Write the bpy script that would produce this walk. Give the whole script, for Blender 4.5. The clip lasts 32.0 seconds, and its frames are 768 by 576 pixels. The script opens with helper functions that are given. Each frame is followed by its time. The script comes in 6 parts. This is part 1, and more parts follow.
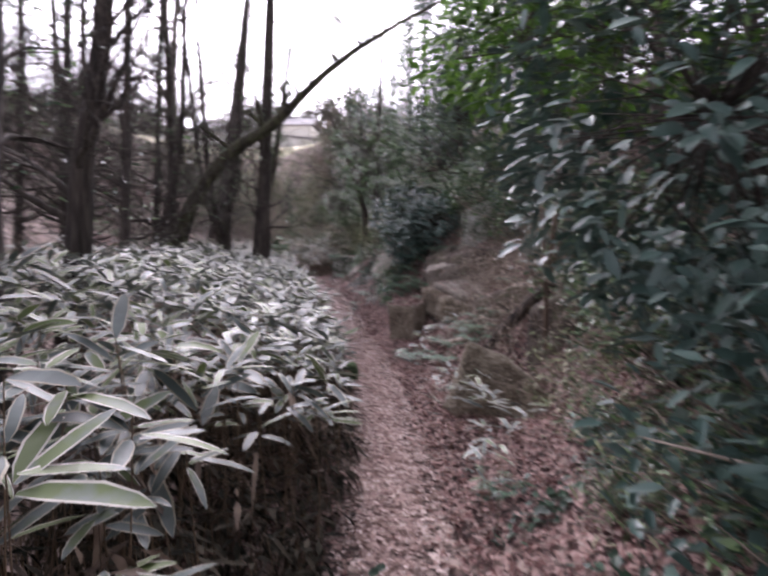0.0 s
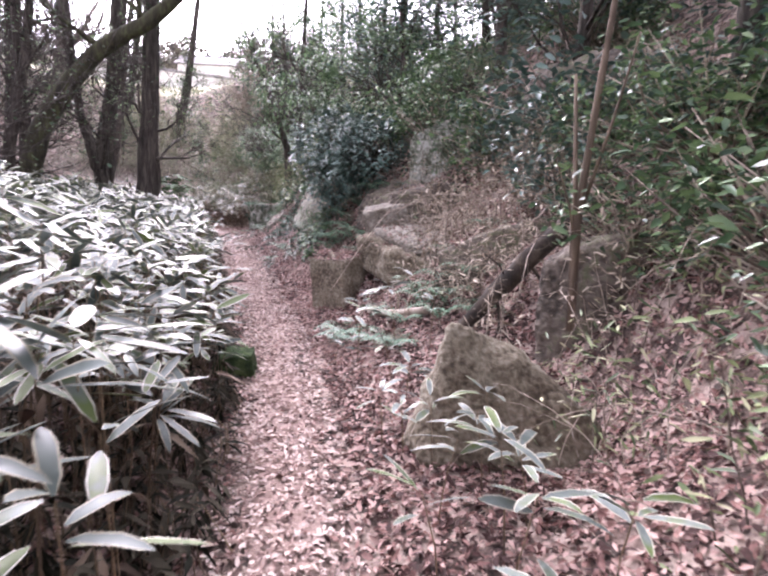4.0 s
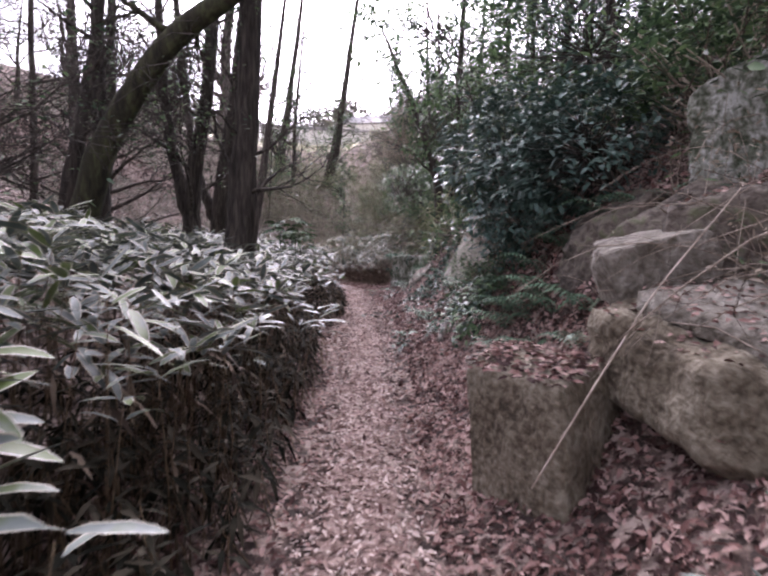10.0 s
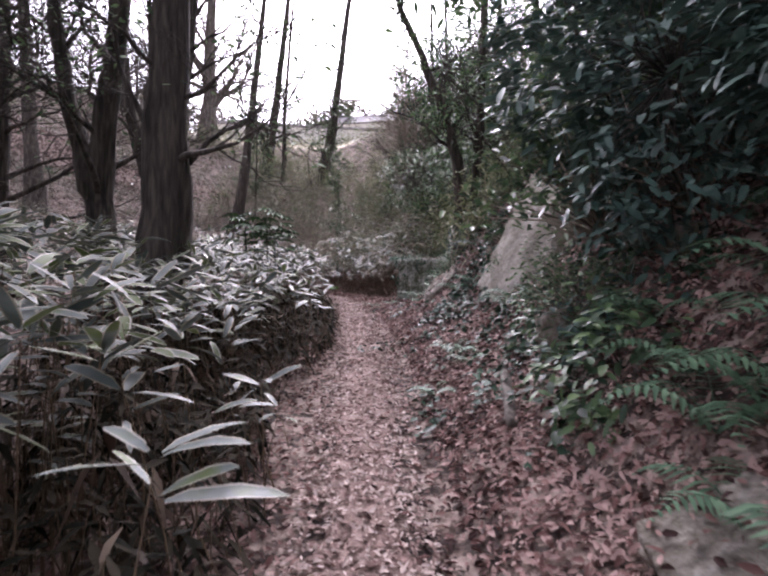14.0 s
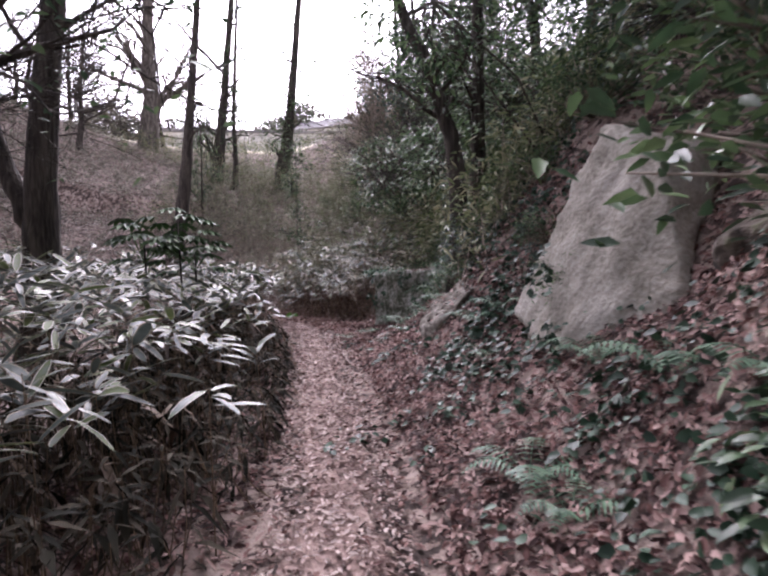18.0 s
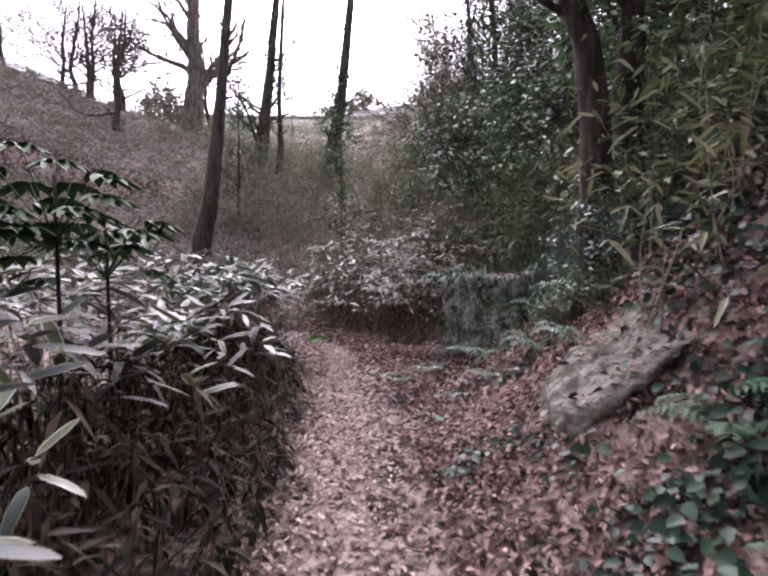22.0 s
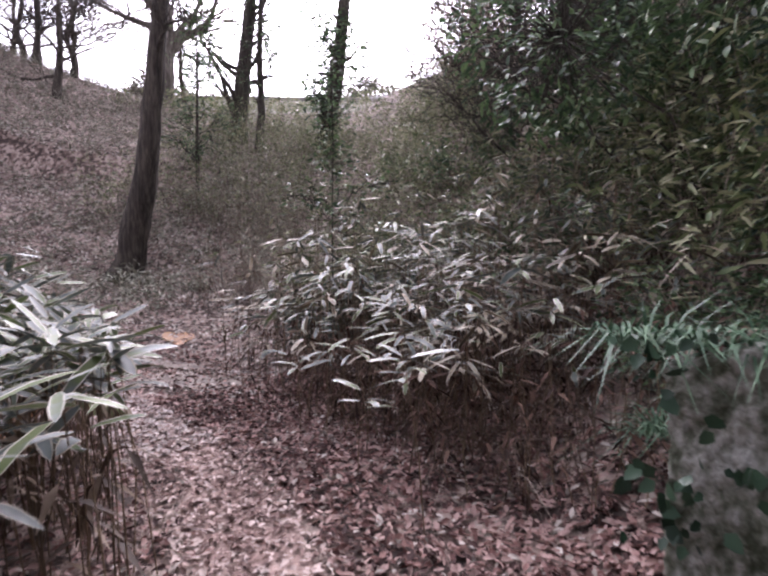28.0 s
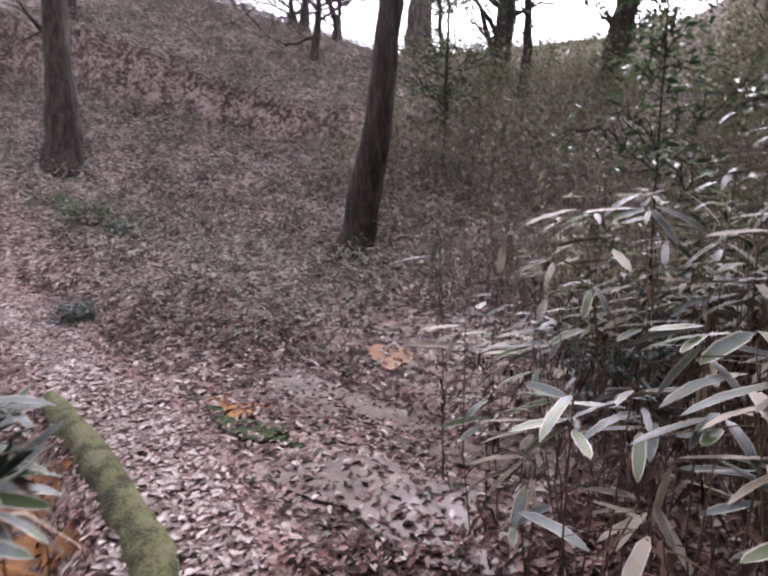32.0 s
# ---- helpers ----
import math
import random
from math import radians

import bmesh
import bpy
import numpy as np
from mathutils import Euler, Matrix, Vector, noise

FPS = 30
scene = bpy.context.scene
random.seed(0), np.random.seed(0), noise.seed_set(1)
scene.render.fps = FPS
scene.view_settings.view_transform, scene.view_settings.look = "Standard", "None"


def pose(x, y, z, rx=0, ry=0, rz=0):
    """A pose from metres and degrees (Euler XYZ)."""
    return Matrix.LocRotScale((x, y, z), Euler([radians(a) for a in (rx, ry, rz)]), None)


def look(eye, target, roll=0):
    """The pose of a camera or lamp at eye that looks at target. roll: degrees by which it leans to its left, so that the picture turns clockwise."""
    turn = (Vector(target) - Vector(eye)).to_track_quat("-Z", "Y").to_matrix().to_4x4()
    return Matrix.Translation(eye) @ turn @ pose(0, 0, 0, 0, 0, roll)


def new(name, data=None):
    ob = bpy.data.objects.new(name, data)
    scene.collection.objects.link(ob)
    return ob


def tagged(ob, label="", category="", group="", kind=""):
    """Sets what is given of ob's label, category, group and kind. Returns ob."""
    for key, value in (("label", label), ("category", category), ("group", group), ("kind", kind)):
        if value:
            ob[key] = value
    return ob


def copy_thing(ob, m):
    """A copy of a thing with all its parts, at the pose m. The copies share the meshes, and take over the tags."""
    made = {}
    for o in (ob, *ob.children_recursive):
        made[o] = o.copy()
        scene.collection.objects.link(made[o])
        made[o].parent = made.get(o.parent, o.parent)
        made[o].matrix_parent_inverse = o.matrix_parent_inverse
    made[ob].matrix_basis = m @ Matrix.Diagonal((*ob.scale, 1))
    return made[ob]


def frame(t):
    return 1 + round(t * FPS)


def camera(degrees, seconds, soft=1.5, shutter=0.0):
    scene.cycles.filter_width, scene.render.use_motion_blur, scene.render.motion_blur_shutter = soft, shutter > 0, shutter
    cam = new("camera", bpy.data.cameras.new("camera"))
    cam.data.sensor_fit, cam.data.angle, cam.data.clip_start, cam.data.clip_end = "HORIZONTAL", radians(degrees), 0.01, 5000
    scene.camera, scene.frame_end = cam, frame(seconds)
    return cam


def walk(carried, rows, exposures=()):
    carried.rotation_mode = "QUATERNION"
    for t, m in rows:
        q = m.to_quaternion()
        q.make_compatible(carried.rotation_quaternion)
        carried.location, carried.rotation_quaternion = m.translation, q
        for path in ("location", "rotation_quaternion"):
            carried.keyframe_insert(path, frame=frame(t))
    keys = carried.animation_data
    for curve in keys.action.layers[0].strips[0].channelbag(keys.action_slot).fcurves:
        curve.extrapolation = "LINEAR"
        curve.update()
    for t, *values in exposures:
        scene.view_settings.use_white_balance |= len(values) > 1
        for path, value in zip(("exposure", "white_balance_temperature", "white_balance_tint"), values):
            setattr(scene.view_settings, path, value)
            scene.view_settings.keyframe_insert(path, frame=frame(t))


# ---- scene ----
cam = camera(68.0, 32.0, soft=2.4, shutter=0.4)

PATH = [
    (0, (0.051, -3.538, 2.044), (-0.147, -1.554, 1.89), 1.2),
    (0.5, (0.087, -3.102, 1.969), (-0.427, -1.171, 1.904), 3.2),
    (1, (0.047, -2.765, 1.9), (-0.351, -0.809, 1.777), 3.8),
    (1.5, (0.033, -2.424, 1.847), (-0.086, -0.436, 1.66), 2.9),
    (2, (0.094, -2.016, 1.762), (-0.005, -0.03, 1.547), 1.4),
    (2.5, (0.012, -1.595, 1.721), (-0.036, 0.391, 1.489), 1.7),
    (4.5, (-0.126, 0.146, 1.586), (-0.069, 2.124, 1.293), 2.6),
    (5, (-0.063, 0.651, 1.555), (-0.039, 2.638, 1.333), 3.5),
    (5.5, (-0.102, 1.018, 1.537), (-0.082, 3.011, 1.364), 0.4),
    (6, (-0.092, 1.351, 1.484), (-0.137, 3.348, 1.374), 1.0),
    (6.5, (-0.185, 1.794, 1.5), (-0.256, 3.791, 1.411), 0.4),
    (7, (-0.213, 2.103, 1.537), (-0.368, 4.093, 1.416), -2.5),
    (7.5, (-0.276, 2.568, 1.519), (-0.633, 4.53, 1.369), 0.0),
    (8, (-0.416, 2.934, 1.499), (-0.628, 4.917, 1.35), -1.1),
    (8.5, (-0.425, 3.318, 1.477), (-0.689, 5.295, 1.327), -1.5),
    (9, (-0.529, 3.74, 1.437), (-0.808, 5.711, 1.242), 2.0),
    (9.5, (-0.632, 4.152, 1.439), (-0.935, 6.119, 1.241), -0.8),
    (10, (-0.659, 4.59, 1.454), (-1.155, 6.524, 1.341), 1.4),
    (10.5, (-0.761, 4.999, 1.444), (-1.169, 6.955, 1.363), 1.2),
    (11, (-0.863, 5.472, 1.43), (-1.343, 7.411, 1.344), 1.4),
    (11.5, (-0.949, 5.899, 1.455), (-1.521, 7.812, 1.34), 0.6),
    (12, (-1.094, 6.278, 1.479), (-1.584, 8.214, 1.366), -3.9),
    (12.5, (-1.2, 6.737, 1.452), (-1.841, 8.628, 1.343), -2.2),
    (13, (-1.35, 7.104, 1.411), (-1.995, 8.992, 1.286), 2.9),
    (13.5, (-1.487, 7.581, 1.396), (-1.973, 9.519, 1.302), 0.9),
    (15.5, (-2.012, 9.078, 1.504), (-2.594, 10.99, 1.42), -1.6),
    (16, (-2.133, 9.474, 1.507), (-2.514, 11.438, 1.498), -1.2),
    (16.5, (-2.207, 9.875, 1.51), (-2.459, 11.856, 1.393), -3.5),
    (17, (-2.214, 10.231, 1.518), (-2.515, 12.206, 1.426), -1.1),
    (17.5, (-2.322, 10.637, 1.512), (-2.659, 12.608, 1.498), -0.2),
    (18, (-2.468, 11.006, 1.531), (-2.864, 12.965, 1.464), -2.3),
    (18.5, (-2.55, 11.443, 1.527), (-3.085, 13.368, 1.429), -0.9),
    (19, (-2.692, 11.814, 1.534), (-3.194, 13.749, 1.473), 0.4),
    (19.5, (-2.768, 12.246, 1.532), (-3.023, 14.226, 1.406), -1.6),
    (20, (-2.84, 12.696, 1.54), (-3.266, 14.638, 1.33), -2.6),
    (20.5, (-2.995, 13.076, 1.571), (-3.478, 15.013, 1.446), -1.5),
    (21, (-3.089, 13.469, 1.566), (-3.644, 15.386, 1.435), -1.9),
    (21.5, (-3.157, 13.879, 1.594), (-3.848, 15.746, 1.401), -1.4),
    (22, (-3.311, 14.243, 1.634), (-3.896, 16.154, 1.554), -1.2),
    (22.5, (-3.438, 14.632, 1.651), (-4.183, 16.488, 1.592), -1.4),
    (23, (-3.532, 15.068, 1.664), (-4.303, 16.91, 1.548), 0.2),
    (23.5, (-3.694, 15.449, 1.702), (-4.256, 17.366, 1.598), -0.8),
    (24, (-3.799, 15.874, 1.707), (-4.368, 17.79, 1.634), -1.2),
    (24.5, (-3.972, 16.231, 1.732), (-4.533, 18.151, 1.717), 0.6),
    (26.5, (-4.755, 17.956, 1.705), (-5.199, 19.896, 1.509), -1.2),
    (27, (-4.799, 18.303, 1.716), (-5.411, 20.205, 1.623), 0.7),
    (27.5, (-4.939, 18.745, 1.729), (-5.536, 20.653, 1.657), 1.7),
    (28, (-5.042, 19.189, 1.752), (-5.637, 21.096, 1.669), -1.1),
    (28.5, (-5.192, 19.64, 1.778), (-5.945, 21.491, 1.696), 2.1),
    (29, (-5.442, 20.026, 1.854), (-6.247, 21.855, 1.935), 1.2),
    (29.5, (-5.555, 20.451, 1.84), (-6.601, 22.155, 1.794), 4.9),
    (30, (-5.807, 20.753, 1.846), (-6.961, 22.387, 1.848), 5.6),
    (30.5, (-6.003, 21.09, 1.884), (-7.171, 22.709, 1.758), 2.8),
    (31, (-6.172, 21.423, 1.914), (-7.53, 22.883, 1.762), 1.3),
    (31.5, (-6.472, 21.705, 1.906), (-7.868, 23.132, 1.786), 3.5),
    (32, (-6.669, 22.016, 1.925), (-8.016, 23.483, 1.735), -0.1),
]
walk(cam, [(t, look(eye, target, roll)) for t, eye, target, roll in PATH],
     [(0, 1.5, 6100, 28), (2, 1.4, 6100, 28), (2.6, 1.4, 6100, 28), (4.3, 2.75, 6100, 28), (5.1, 2.75, 6100, 28), (5.7, 1.95, 6100, 28), (6.5, 1.75, 6100, 28), (8, 1.85, 6100, 28), (9, 2.2, 6100, 28), (10, 1.9, 6100, 28), (12, 1.8, 6100, 28), (14.5, 1.75, 6100, 28), (17, 1.65, 6100, 28), (20, 1.7, 6100, 28), (24.5, 1.7, 6100, 28), (27, 1.95, 6100, 28), (29, 1.68, 6100, 28), (32, 1.6, 6100, 28)])
# ---------------------------------------------------------------- world and light
world = bpy.data.worlds.new("overcast_sky")
scene.world = world
world.use_nodes = True
_n, _l = world.node_tree.nodes, world.node_tree.links
_sky = _n.new("ShaderNodeTexSky")
_sky.sky_type, _sky.sun_disc = "NISHITA", False
_sky.sun_elevation, _sky.sun_rotation = radians(42), radians(-20)
_sky.air_density, _sky.dust_density = 1.0, 4.0
_grey = _n.new("ShaderNodeHueSaturation")
_grey.inputs["Saturation"].default_value = 0.15
_l.new(_sky.outputs[0], _grey.inputs["Color"])
_l.new(_grey.outputs[0], _n["Background"].inputs[0])
_n["Background"].inputs[1].default_value = 0.15

sun = new("sun", bpy.data.lights.new("sun", "SUN"))
sun.data.energy, sun.data.angle, sun.data.color = 0.5, radians(50), (1.0, 0.96, 0.93)
sun.matrix_world = look((-7, 19, 18), (0, 0, 0))

# ---------------------------------------------------------------- materials


def material(name, stops, scale=8.0, detail=4.0, rough=0.8, bump=0.3, bump_scale=40.0, island=0.0, per_object=0.0,
             coat=0.0, cells=0.0, stretch=(1, 1, 1), metal=0.0, fine=0.25, sheer=0.0, spread=(0.3, 0.7), depth=0.02, gloss=0.5):
    """Noise-driven colour ramp at two scales, with bump; island / per_object vary single leaves or pieces."""
    m = bpy.data.materials.new(name)
    m.use_nodes = True
    n, l = m.node_tree.nodes, m.node_tree.links
    bsdf = n["Principled BSDF"]
    co = n.new("ShaderNodeTexCoord")
    mp = n.new("ShaderNodeMapping")
    mp.inputs["Scale"].default_value = stretch
    l.new(co.outputs["Object"], mp.inputs[0])
    big = n.new("ShaderNodeTexNoise")
    big.inputs["Scale"].default_value, big.inputs["Detail"].default_value = scale, detail
    small = n.new("ShaderNodeTexNoise")
    small.inputs["Scale"].default_value, small.inputs["Detail"].default_value = bump_scale, 3.0
    l.new(mp.outputs[0], big.inputs[0])
    l.new(mp.outputs[0], small.inputs[0])
    mix = n.new("ShaderNodeMath")
    mix.operation = "MULTIPLY_ADD"
    l.new(small.outputs[0], mix.inputs[0])
    mix.inputs[1].default_value = fine
    l.new(big.outputs[0], mix.inputs[2])
    shift = n.new("ShaderNodeMath")
    shift.operation = "SUBTRACT"
    l.new(mix.outputs[0], shift.inputs[0])
    shift.inputs[1].default_value = fine * 0.5
    last = shift.outputs[0]
    for amount, node, socket in ((island, "ShaderNodeNewGeometry", "Random Per Island"), (per_object, "ShaderNodeObjectInfo", "Random")):
        if amount:
            g = n.new(node)
            a = n.new("ShaderNodeMath")
            a.operation = "MULTIPLY_ADD"
            l.new(g.outputs[socket], a.inputs[0])
            a.inputs[1].default_value = amount
            l.new(last, a.inputs[2])
            b = n.new("ShaderNodeMath")
            b.operation = "SUBTRACT"
            l.new(a.outputs[0], b.inputs[0])
            b.inputs[1].default_value = amount * 0.5
            last = b.outputs[0]
    if cells:
        cell = n.new("ShaderNodeTexVoronoi")
        cell.inputs["Scale"].default_value = cells
        warp = n.new("ShaderNodeVectorMath")
        warp.operation = "MULTIPLY_ADD"
        l.new(small.outputs["Color"], warp.inputs[0])
        warp.inputs[1].default_value = (0.08, 0.08, 0.08)
        l.new(mp.outputs[0], warp.inputs[2])
        l.new(warp.outputs[0], cell.inputs["Vector"])
        tone = n.new("ShaderNodeSeparateColor")
        l.new(cell.outputs["Color"], tone.inputs[0])
        a = n.new("ShaderNodeMath")
        a.operation = "MULTIPLY_ADD"
        l.new(tone.outputs[0], a.inputs[0])
        a.inputs[1].default_value = 0.55
        l.new(last, a.inputs[2])
        b = n.new("ShaderNodeMath")
        b.operation = "SUBTRACT"
        l.new(a.outputs[0], b.inputs[0])
        b.inputs[1].default_value = 0.275
        last = b.outputs[0]
    ramp = n.new("ShaderNodeValToRGB")
    el = ramp.color_ramp.elements
    while len(el) < len(stops):
        el.new(0.5)
    for i, c in enumerate(stops):
        el[i].position = spread[0] + (spread[1] - spread[0]) * i / max(1, len(stops) - 1)
        el[i].color = (*c, 1)
    l.new(last, ramp.inputs[0])
    l.new(ramp.outputs[0], bsdf.inputs["Base Color"])
    bsdf.inputs["Roughness"].default_value = rough
    bsdf.inputs["Metallic"].default_value = metal
    bsdf.inputs["Specular IOR Level"].default_value = gloss
    if coat:
        bsdf.inputs["Coat Weight"].default_value = coat
        bsdf.inputs["Coat Roughness"].default_value = 0.35
    if bump:
        bp = n.new("ShaderNodeBump")
        bp.inputs["Strength"].default_value, bp.inputs["Distance"].default_value = bump, depth
        l.new(mix.outputs[0], bp.inputs["Height"])
        l.new(bp.outputs[0], bsdf.inputs["Normal"])
    if sheer:
        tr = n.new("ShaderNodeBsdfTranslucent")
        l.new(ramp.outputs[0], tr.inputs[0])
        ms = n.new("ShaderNodeMixShader")
        ms.inputs[0].default_value = sheer
        l.new(bsdf.outputs[0], ms.inputs[1])
        l.new(tr.outputs[0], ms.inputs[2])
        l.new(ms.outputs[0], n["Material Output"].inputs[0])
    return m


M_ground = material("forest_floor", [(0.042, 0.027, 0.022), (0.12, 0.08, 0.066), (0.225, 0.162, 0.137), (0.36, 0.28, 0.243)], 2.2, 8, 0.95, 0.9, 45, fine=0.5, cells=13)
M_path = material("trodden_path", [(0.15, 0.095, 0.08), (0.285, 0.195, 0.17), (0.42, 0.315, 0.28)], 9, 8, 0.95, 0.6, 60, fine=0.6)
M_litter = material("dead_leaf", [(0.042, 0.015, 0.012), (0.138, 0.062, 0.053), (0.262, 0.142, 0.122), (0.45, 0.305, 0.272)], 1.2, 2, 0.8, 0.15, 60, island=0.75, fine=0.1, sheer=0.1)
M_litter_old = material("weathered_leaf", [(0.105, 0.088, 0.07), (0.25, 0.208, 0.175), (0.43, 0.375, 0.328), (0.62, 0.555, 0.5)], 1.2, 2, 0.8, 0.15, 60, island=0.75, fine=0.1)
M_pale = material("bleached_leaf", [(0.24, 0.19, 0.17), (0.4, 0.335, 0.305), (0.58, 0.5, 0.47)], 3, 2, 0.75, 0.15, 60, island=0.75, fine=0.1)
M_trod = material("trodden_leaf", [(0.16, 0.096, 0.082), (0.32, 0.21, 0.182), (0.48, 0.355, 0.315), (0.62, 0.5, 0.455)], 3, 2, 0.8, 0.15, 60, island=0.75, fine=0.1)
M_sasa = material("sasa_blade", [(0.045, 0.063, 0.054), (0.09, 0.115, 0.105), (0.15, 0.178, 0.168), (0.1, 0.14, 0.04)], 6, 2, 0.45, 0.1, 50, island=0.7, fine=0.1, sheer=0.12)
M_sasa_edge = material("sasa_margin", [(0.22, 0.19, 0.13), (0.4, 0.37, 0.3), (0.6, 0.57, 0.5)], 6, 2, 0.6, 0.1, 50, island=0.6, fine=0.1, sheer=0.12)
M_sasa_dead = material("sasa_dry", [(0.06, 0.036, 0.023), (0.15, 0.1, 0.068), (0.3, 0.225, 0.165)], 6, 2, 0.7, 0.1, 50, island=0.7, fine=0.1)
M_straw = material("dry_grass_leaf", [(0.2, 0.155, 0.115), (0.37, 0.3, 0.23), (0.54, 0.46, 0.37)], 6, 2, 0.8, 0.1, 50, island=0.7, fine=0.1, sheer=0.1)
M_faded = material("faded_sasa", [(0.055, 0.04, 0.022), (0.17, 0.13, 0.075), (0.3, 0.235, 0.155), (0.48, 0.42, 0.32)], 6, 2, 0.6, 0.1, 50, island=0.75, fine=0.1, sheer=0.1)
# near-black leaf colours that hold the shade beneath the bamboo hedge
M_under_shade = material("withered_undergrowth", [(0.012, 0.012, 0.008), (0.032, 0.029, 0.02), (0.065, 0.055, 0.04)], 6, 2, 0.85, 0.1, 50, island=0.7, fine=0.1, gloss=0.1)
M_sage = material("hillside_herb", [(0.14, 0.145, 0.105), (0.26, 0.262, 0.195), (0.38, 0.375, 0.3)], 6, 2, 0.7, 0.1, 50, island=0.7, fine=0.1)
M_culm = material("sasa_culm", [(0.09, 0.06, 0.035), (0.2, 0.14, 0.08)], 20, 2, 0.6, 0.1, 60, island=0.6)
M_dark = material("evergreen_leaf", [(0.03, 0.06, 0.03), (0.062, 0.115, 0.055), (0.1, 0.17, 0.075), (0.15, 0.23, 0.1)], 4, 2, 0.42, 0.1, 30, island=0.65, fine=0.1, sheer=0.2, gloss=0.5)
M_fatsia = material("fatsia_leaf", [(0.02, 0.055, 0.018), (0.045, 0.1, 0.032), (0.07, 0.14, 0.045)], 4, 2, 0.6, 0.1, 30, island=0.5, fine=0.1, gloss=0.2)
M_ivy = material("ivy_leaf", [(0.012, 0.03, 0.016), (0.024, 0.056, 0.03), (0.045, 0.09, 0.05)], 4, 2, 0.5, 0.1, 30, island=0.6, fine=0.1, gloss=0.3)
M_teal = material("glossy_leaf", [(0.036, 0.072, 0.058), (0.068, 0.122, 0.1), (0.115, 0.182, 0.148)], 4, 2, 0.4, 0.1, 30, island=0.6, fine=0.1, sheer=0.06)
M_lime = material("sunlit_leaf", [(0.05, 0.11, 0.02), (0.09, 0.19, 0.035), (0.15, 0.28, 0.05)], 4, 2, 0.4, 0.1, 30, island=0.6, gloss=0.3, fine=0.1, sheer=0.25)
M_grassy = material("bamboo_grass_leaf", [(0.06, 0.09, 0.035), (0.15, 0.2, 0.085), (0.27, 0.32, 0.15), (0.4, 0.39, 0.24)], 4, 2, 0.5, 0.1, 30, island=0.7, fine=0.1, sheer=0.15)
M_fern = material("fern_frond", [(0.045, 0.1, 0.055), (0.085, 0.17, 0.095), (0.14, 0.24, 0.14)], 6, 2, 0.5, 0.1, 40, island=0.6, fine=0.1, sheer=0.12)
M_bark = material("bark", [(0.018, 0.014, 0.011), (0.05, 0.04, 0.033), (0.095, 0.08, 0.066)], 9, 6, 0.95, 1.0, 26, stretch=(1, 1, 0.14), fine=0.8, depth=0.04)
M_bark_moss = material("mossy_bark", [(0.018, 0.014, 0.01), (0.04, 0.038, 0.02), (0.075, 0.08, 0.035)], 7, 6, 0.95, 1.0, 22, stretch=(1, 1, 0.3), fine=0.5)
M_bark_pale = material("pale_bark", [(0.06, 0.05, 0.042), (0.13, 0.11, 0.095), (0.22, 0.19, 0.165)], 9, 6, 0.95, 0.8, 22, stretch=(1, 1, 0.18), fine=0.6)
M_twig = material("dry_twig", [(0.1, 0.075, 0.058), (0.24, 0.19, 0.15), (0.42, 0.35, 0.29)], 12, 3, 0.9, 0.4, 50, island=0.7)
M_wood = material("bleached_wood", [(0.25, 0.19, 0.15), (0.42, 0.34, 0.28), (0.55, 0.46, 0.4)], 9, 5, 0.85, 0.6, 30, stretch=(0.3, 1, 1))
M_wood_dark = material("brown_dead_wood", [(0.05, 0.036, 0.026), (0.12, 0.085, 0.06), (0.2, 0.15, 0.11)], 9, 5, 0.9, 0.6, 30, stretch=(1, 1, 0.2))
M_rot = material("rotten_wood", [(0.015, 0.012, 0.01), (0.05, 0.038, 0.03), (0.11, 0.085, 0.065)], 8, 6, 0.95, 1.0, 30, stretch=(1, 0.25, 1))
M_rock = material("tuff_rock", [(0.08, 0.066, 0.05), (0.165, 0.143, 0.116), (0.25, 0.224, 0.19), (0.36, 0.33, 0.29)], 3.0, 12, 0.92, 0.95, 18, fine=0.85, depth=0.05, spread=(0.25, 0.75))
M_slab = material("pale_tuff", [(0.17, 0.15, 0.12), (0.28, 0.255, 0.215), (0.37, 0.34, 0.295), (0.46, 0.43, 0.385)], 2.2, 12, 0.95, 0.8, 30, fine=0.7, depth=0.02, spread=(0.25, 0.75))
M_block = material("brown_tuff", [(0.06, 0.045, 0.03), (0.14, 0.112, 0.078), (0.22, 0.186, 0.138), (0.31, 0.275, 0.215)], 3.2, 12, 0.95, 0.9, 26, fine=0.85, depth=0.03, spread=(0.25, 0.75))
M_rust = material("rusty_stalk", [(0.026, 0.013, 0.009), (0.07, 0.036, 0.026), (0.14, 0.084, 0.062)], 6, 2, 0.85, 0.1, 50, island=0.7, fine=0.1, gloss=0.2)
# weathered rock; its dark tone also carries the shade of overhung faces
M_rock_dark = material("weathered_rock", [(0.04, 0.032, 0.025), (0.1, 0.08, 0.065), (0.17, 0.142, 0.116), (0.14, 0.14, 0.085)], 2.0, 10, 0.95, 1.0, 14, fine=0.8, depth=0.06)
M_rock_moss = material("mossy_rock", [(0.05, 0.058, 0.034), (0.13, 0.138, 0.102), (0.27, 0.268, 0.232), (0.44, 0.435, 0.4)], 5.0, 12, 0.95, 1.0, 26, stretch=(1, 1, 0.7), fine=0.9, depth=0.04)
M_moss = material("moss", [(0.018, 0.035, 0.014), (0.04, 0.07, 0.024), (0.085, 0.12, 0.04)], 12, 6, 1.0, 1.0, 90, fine=0.5)
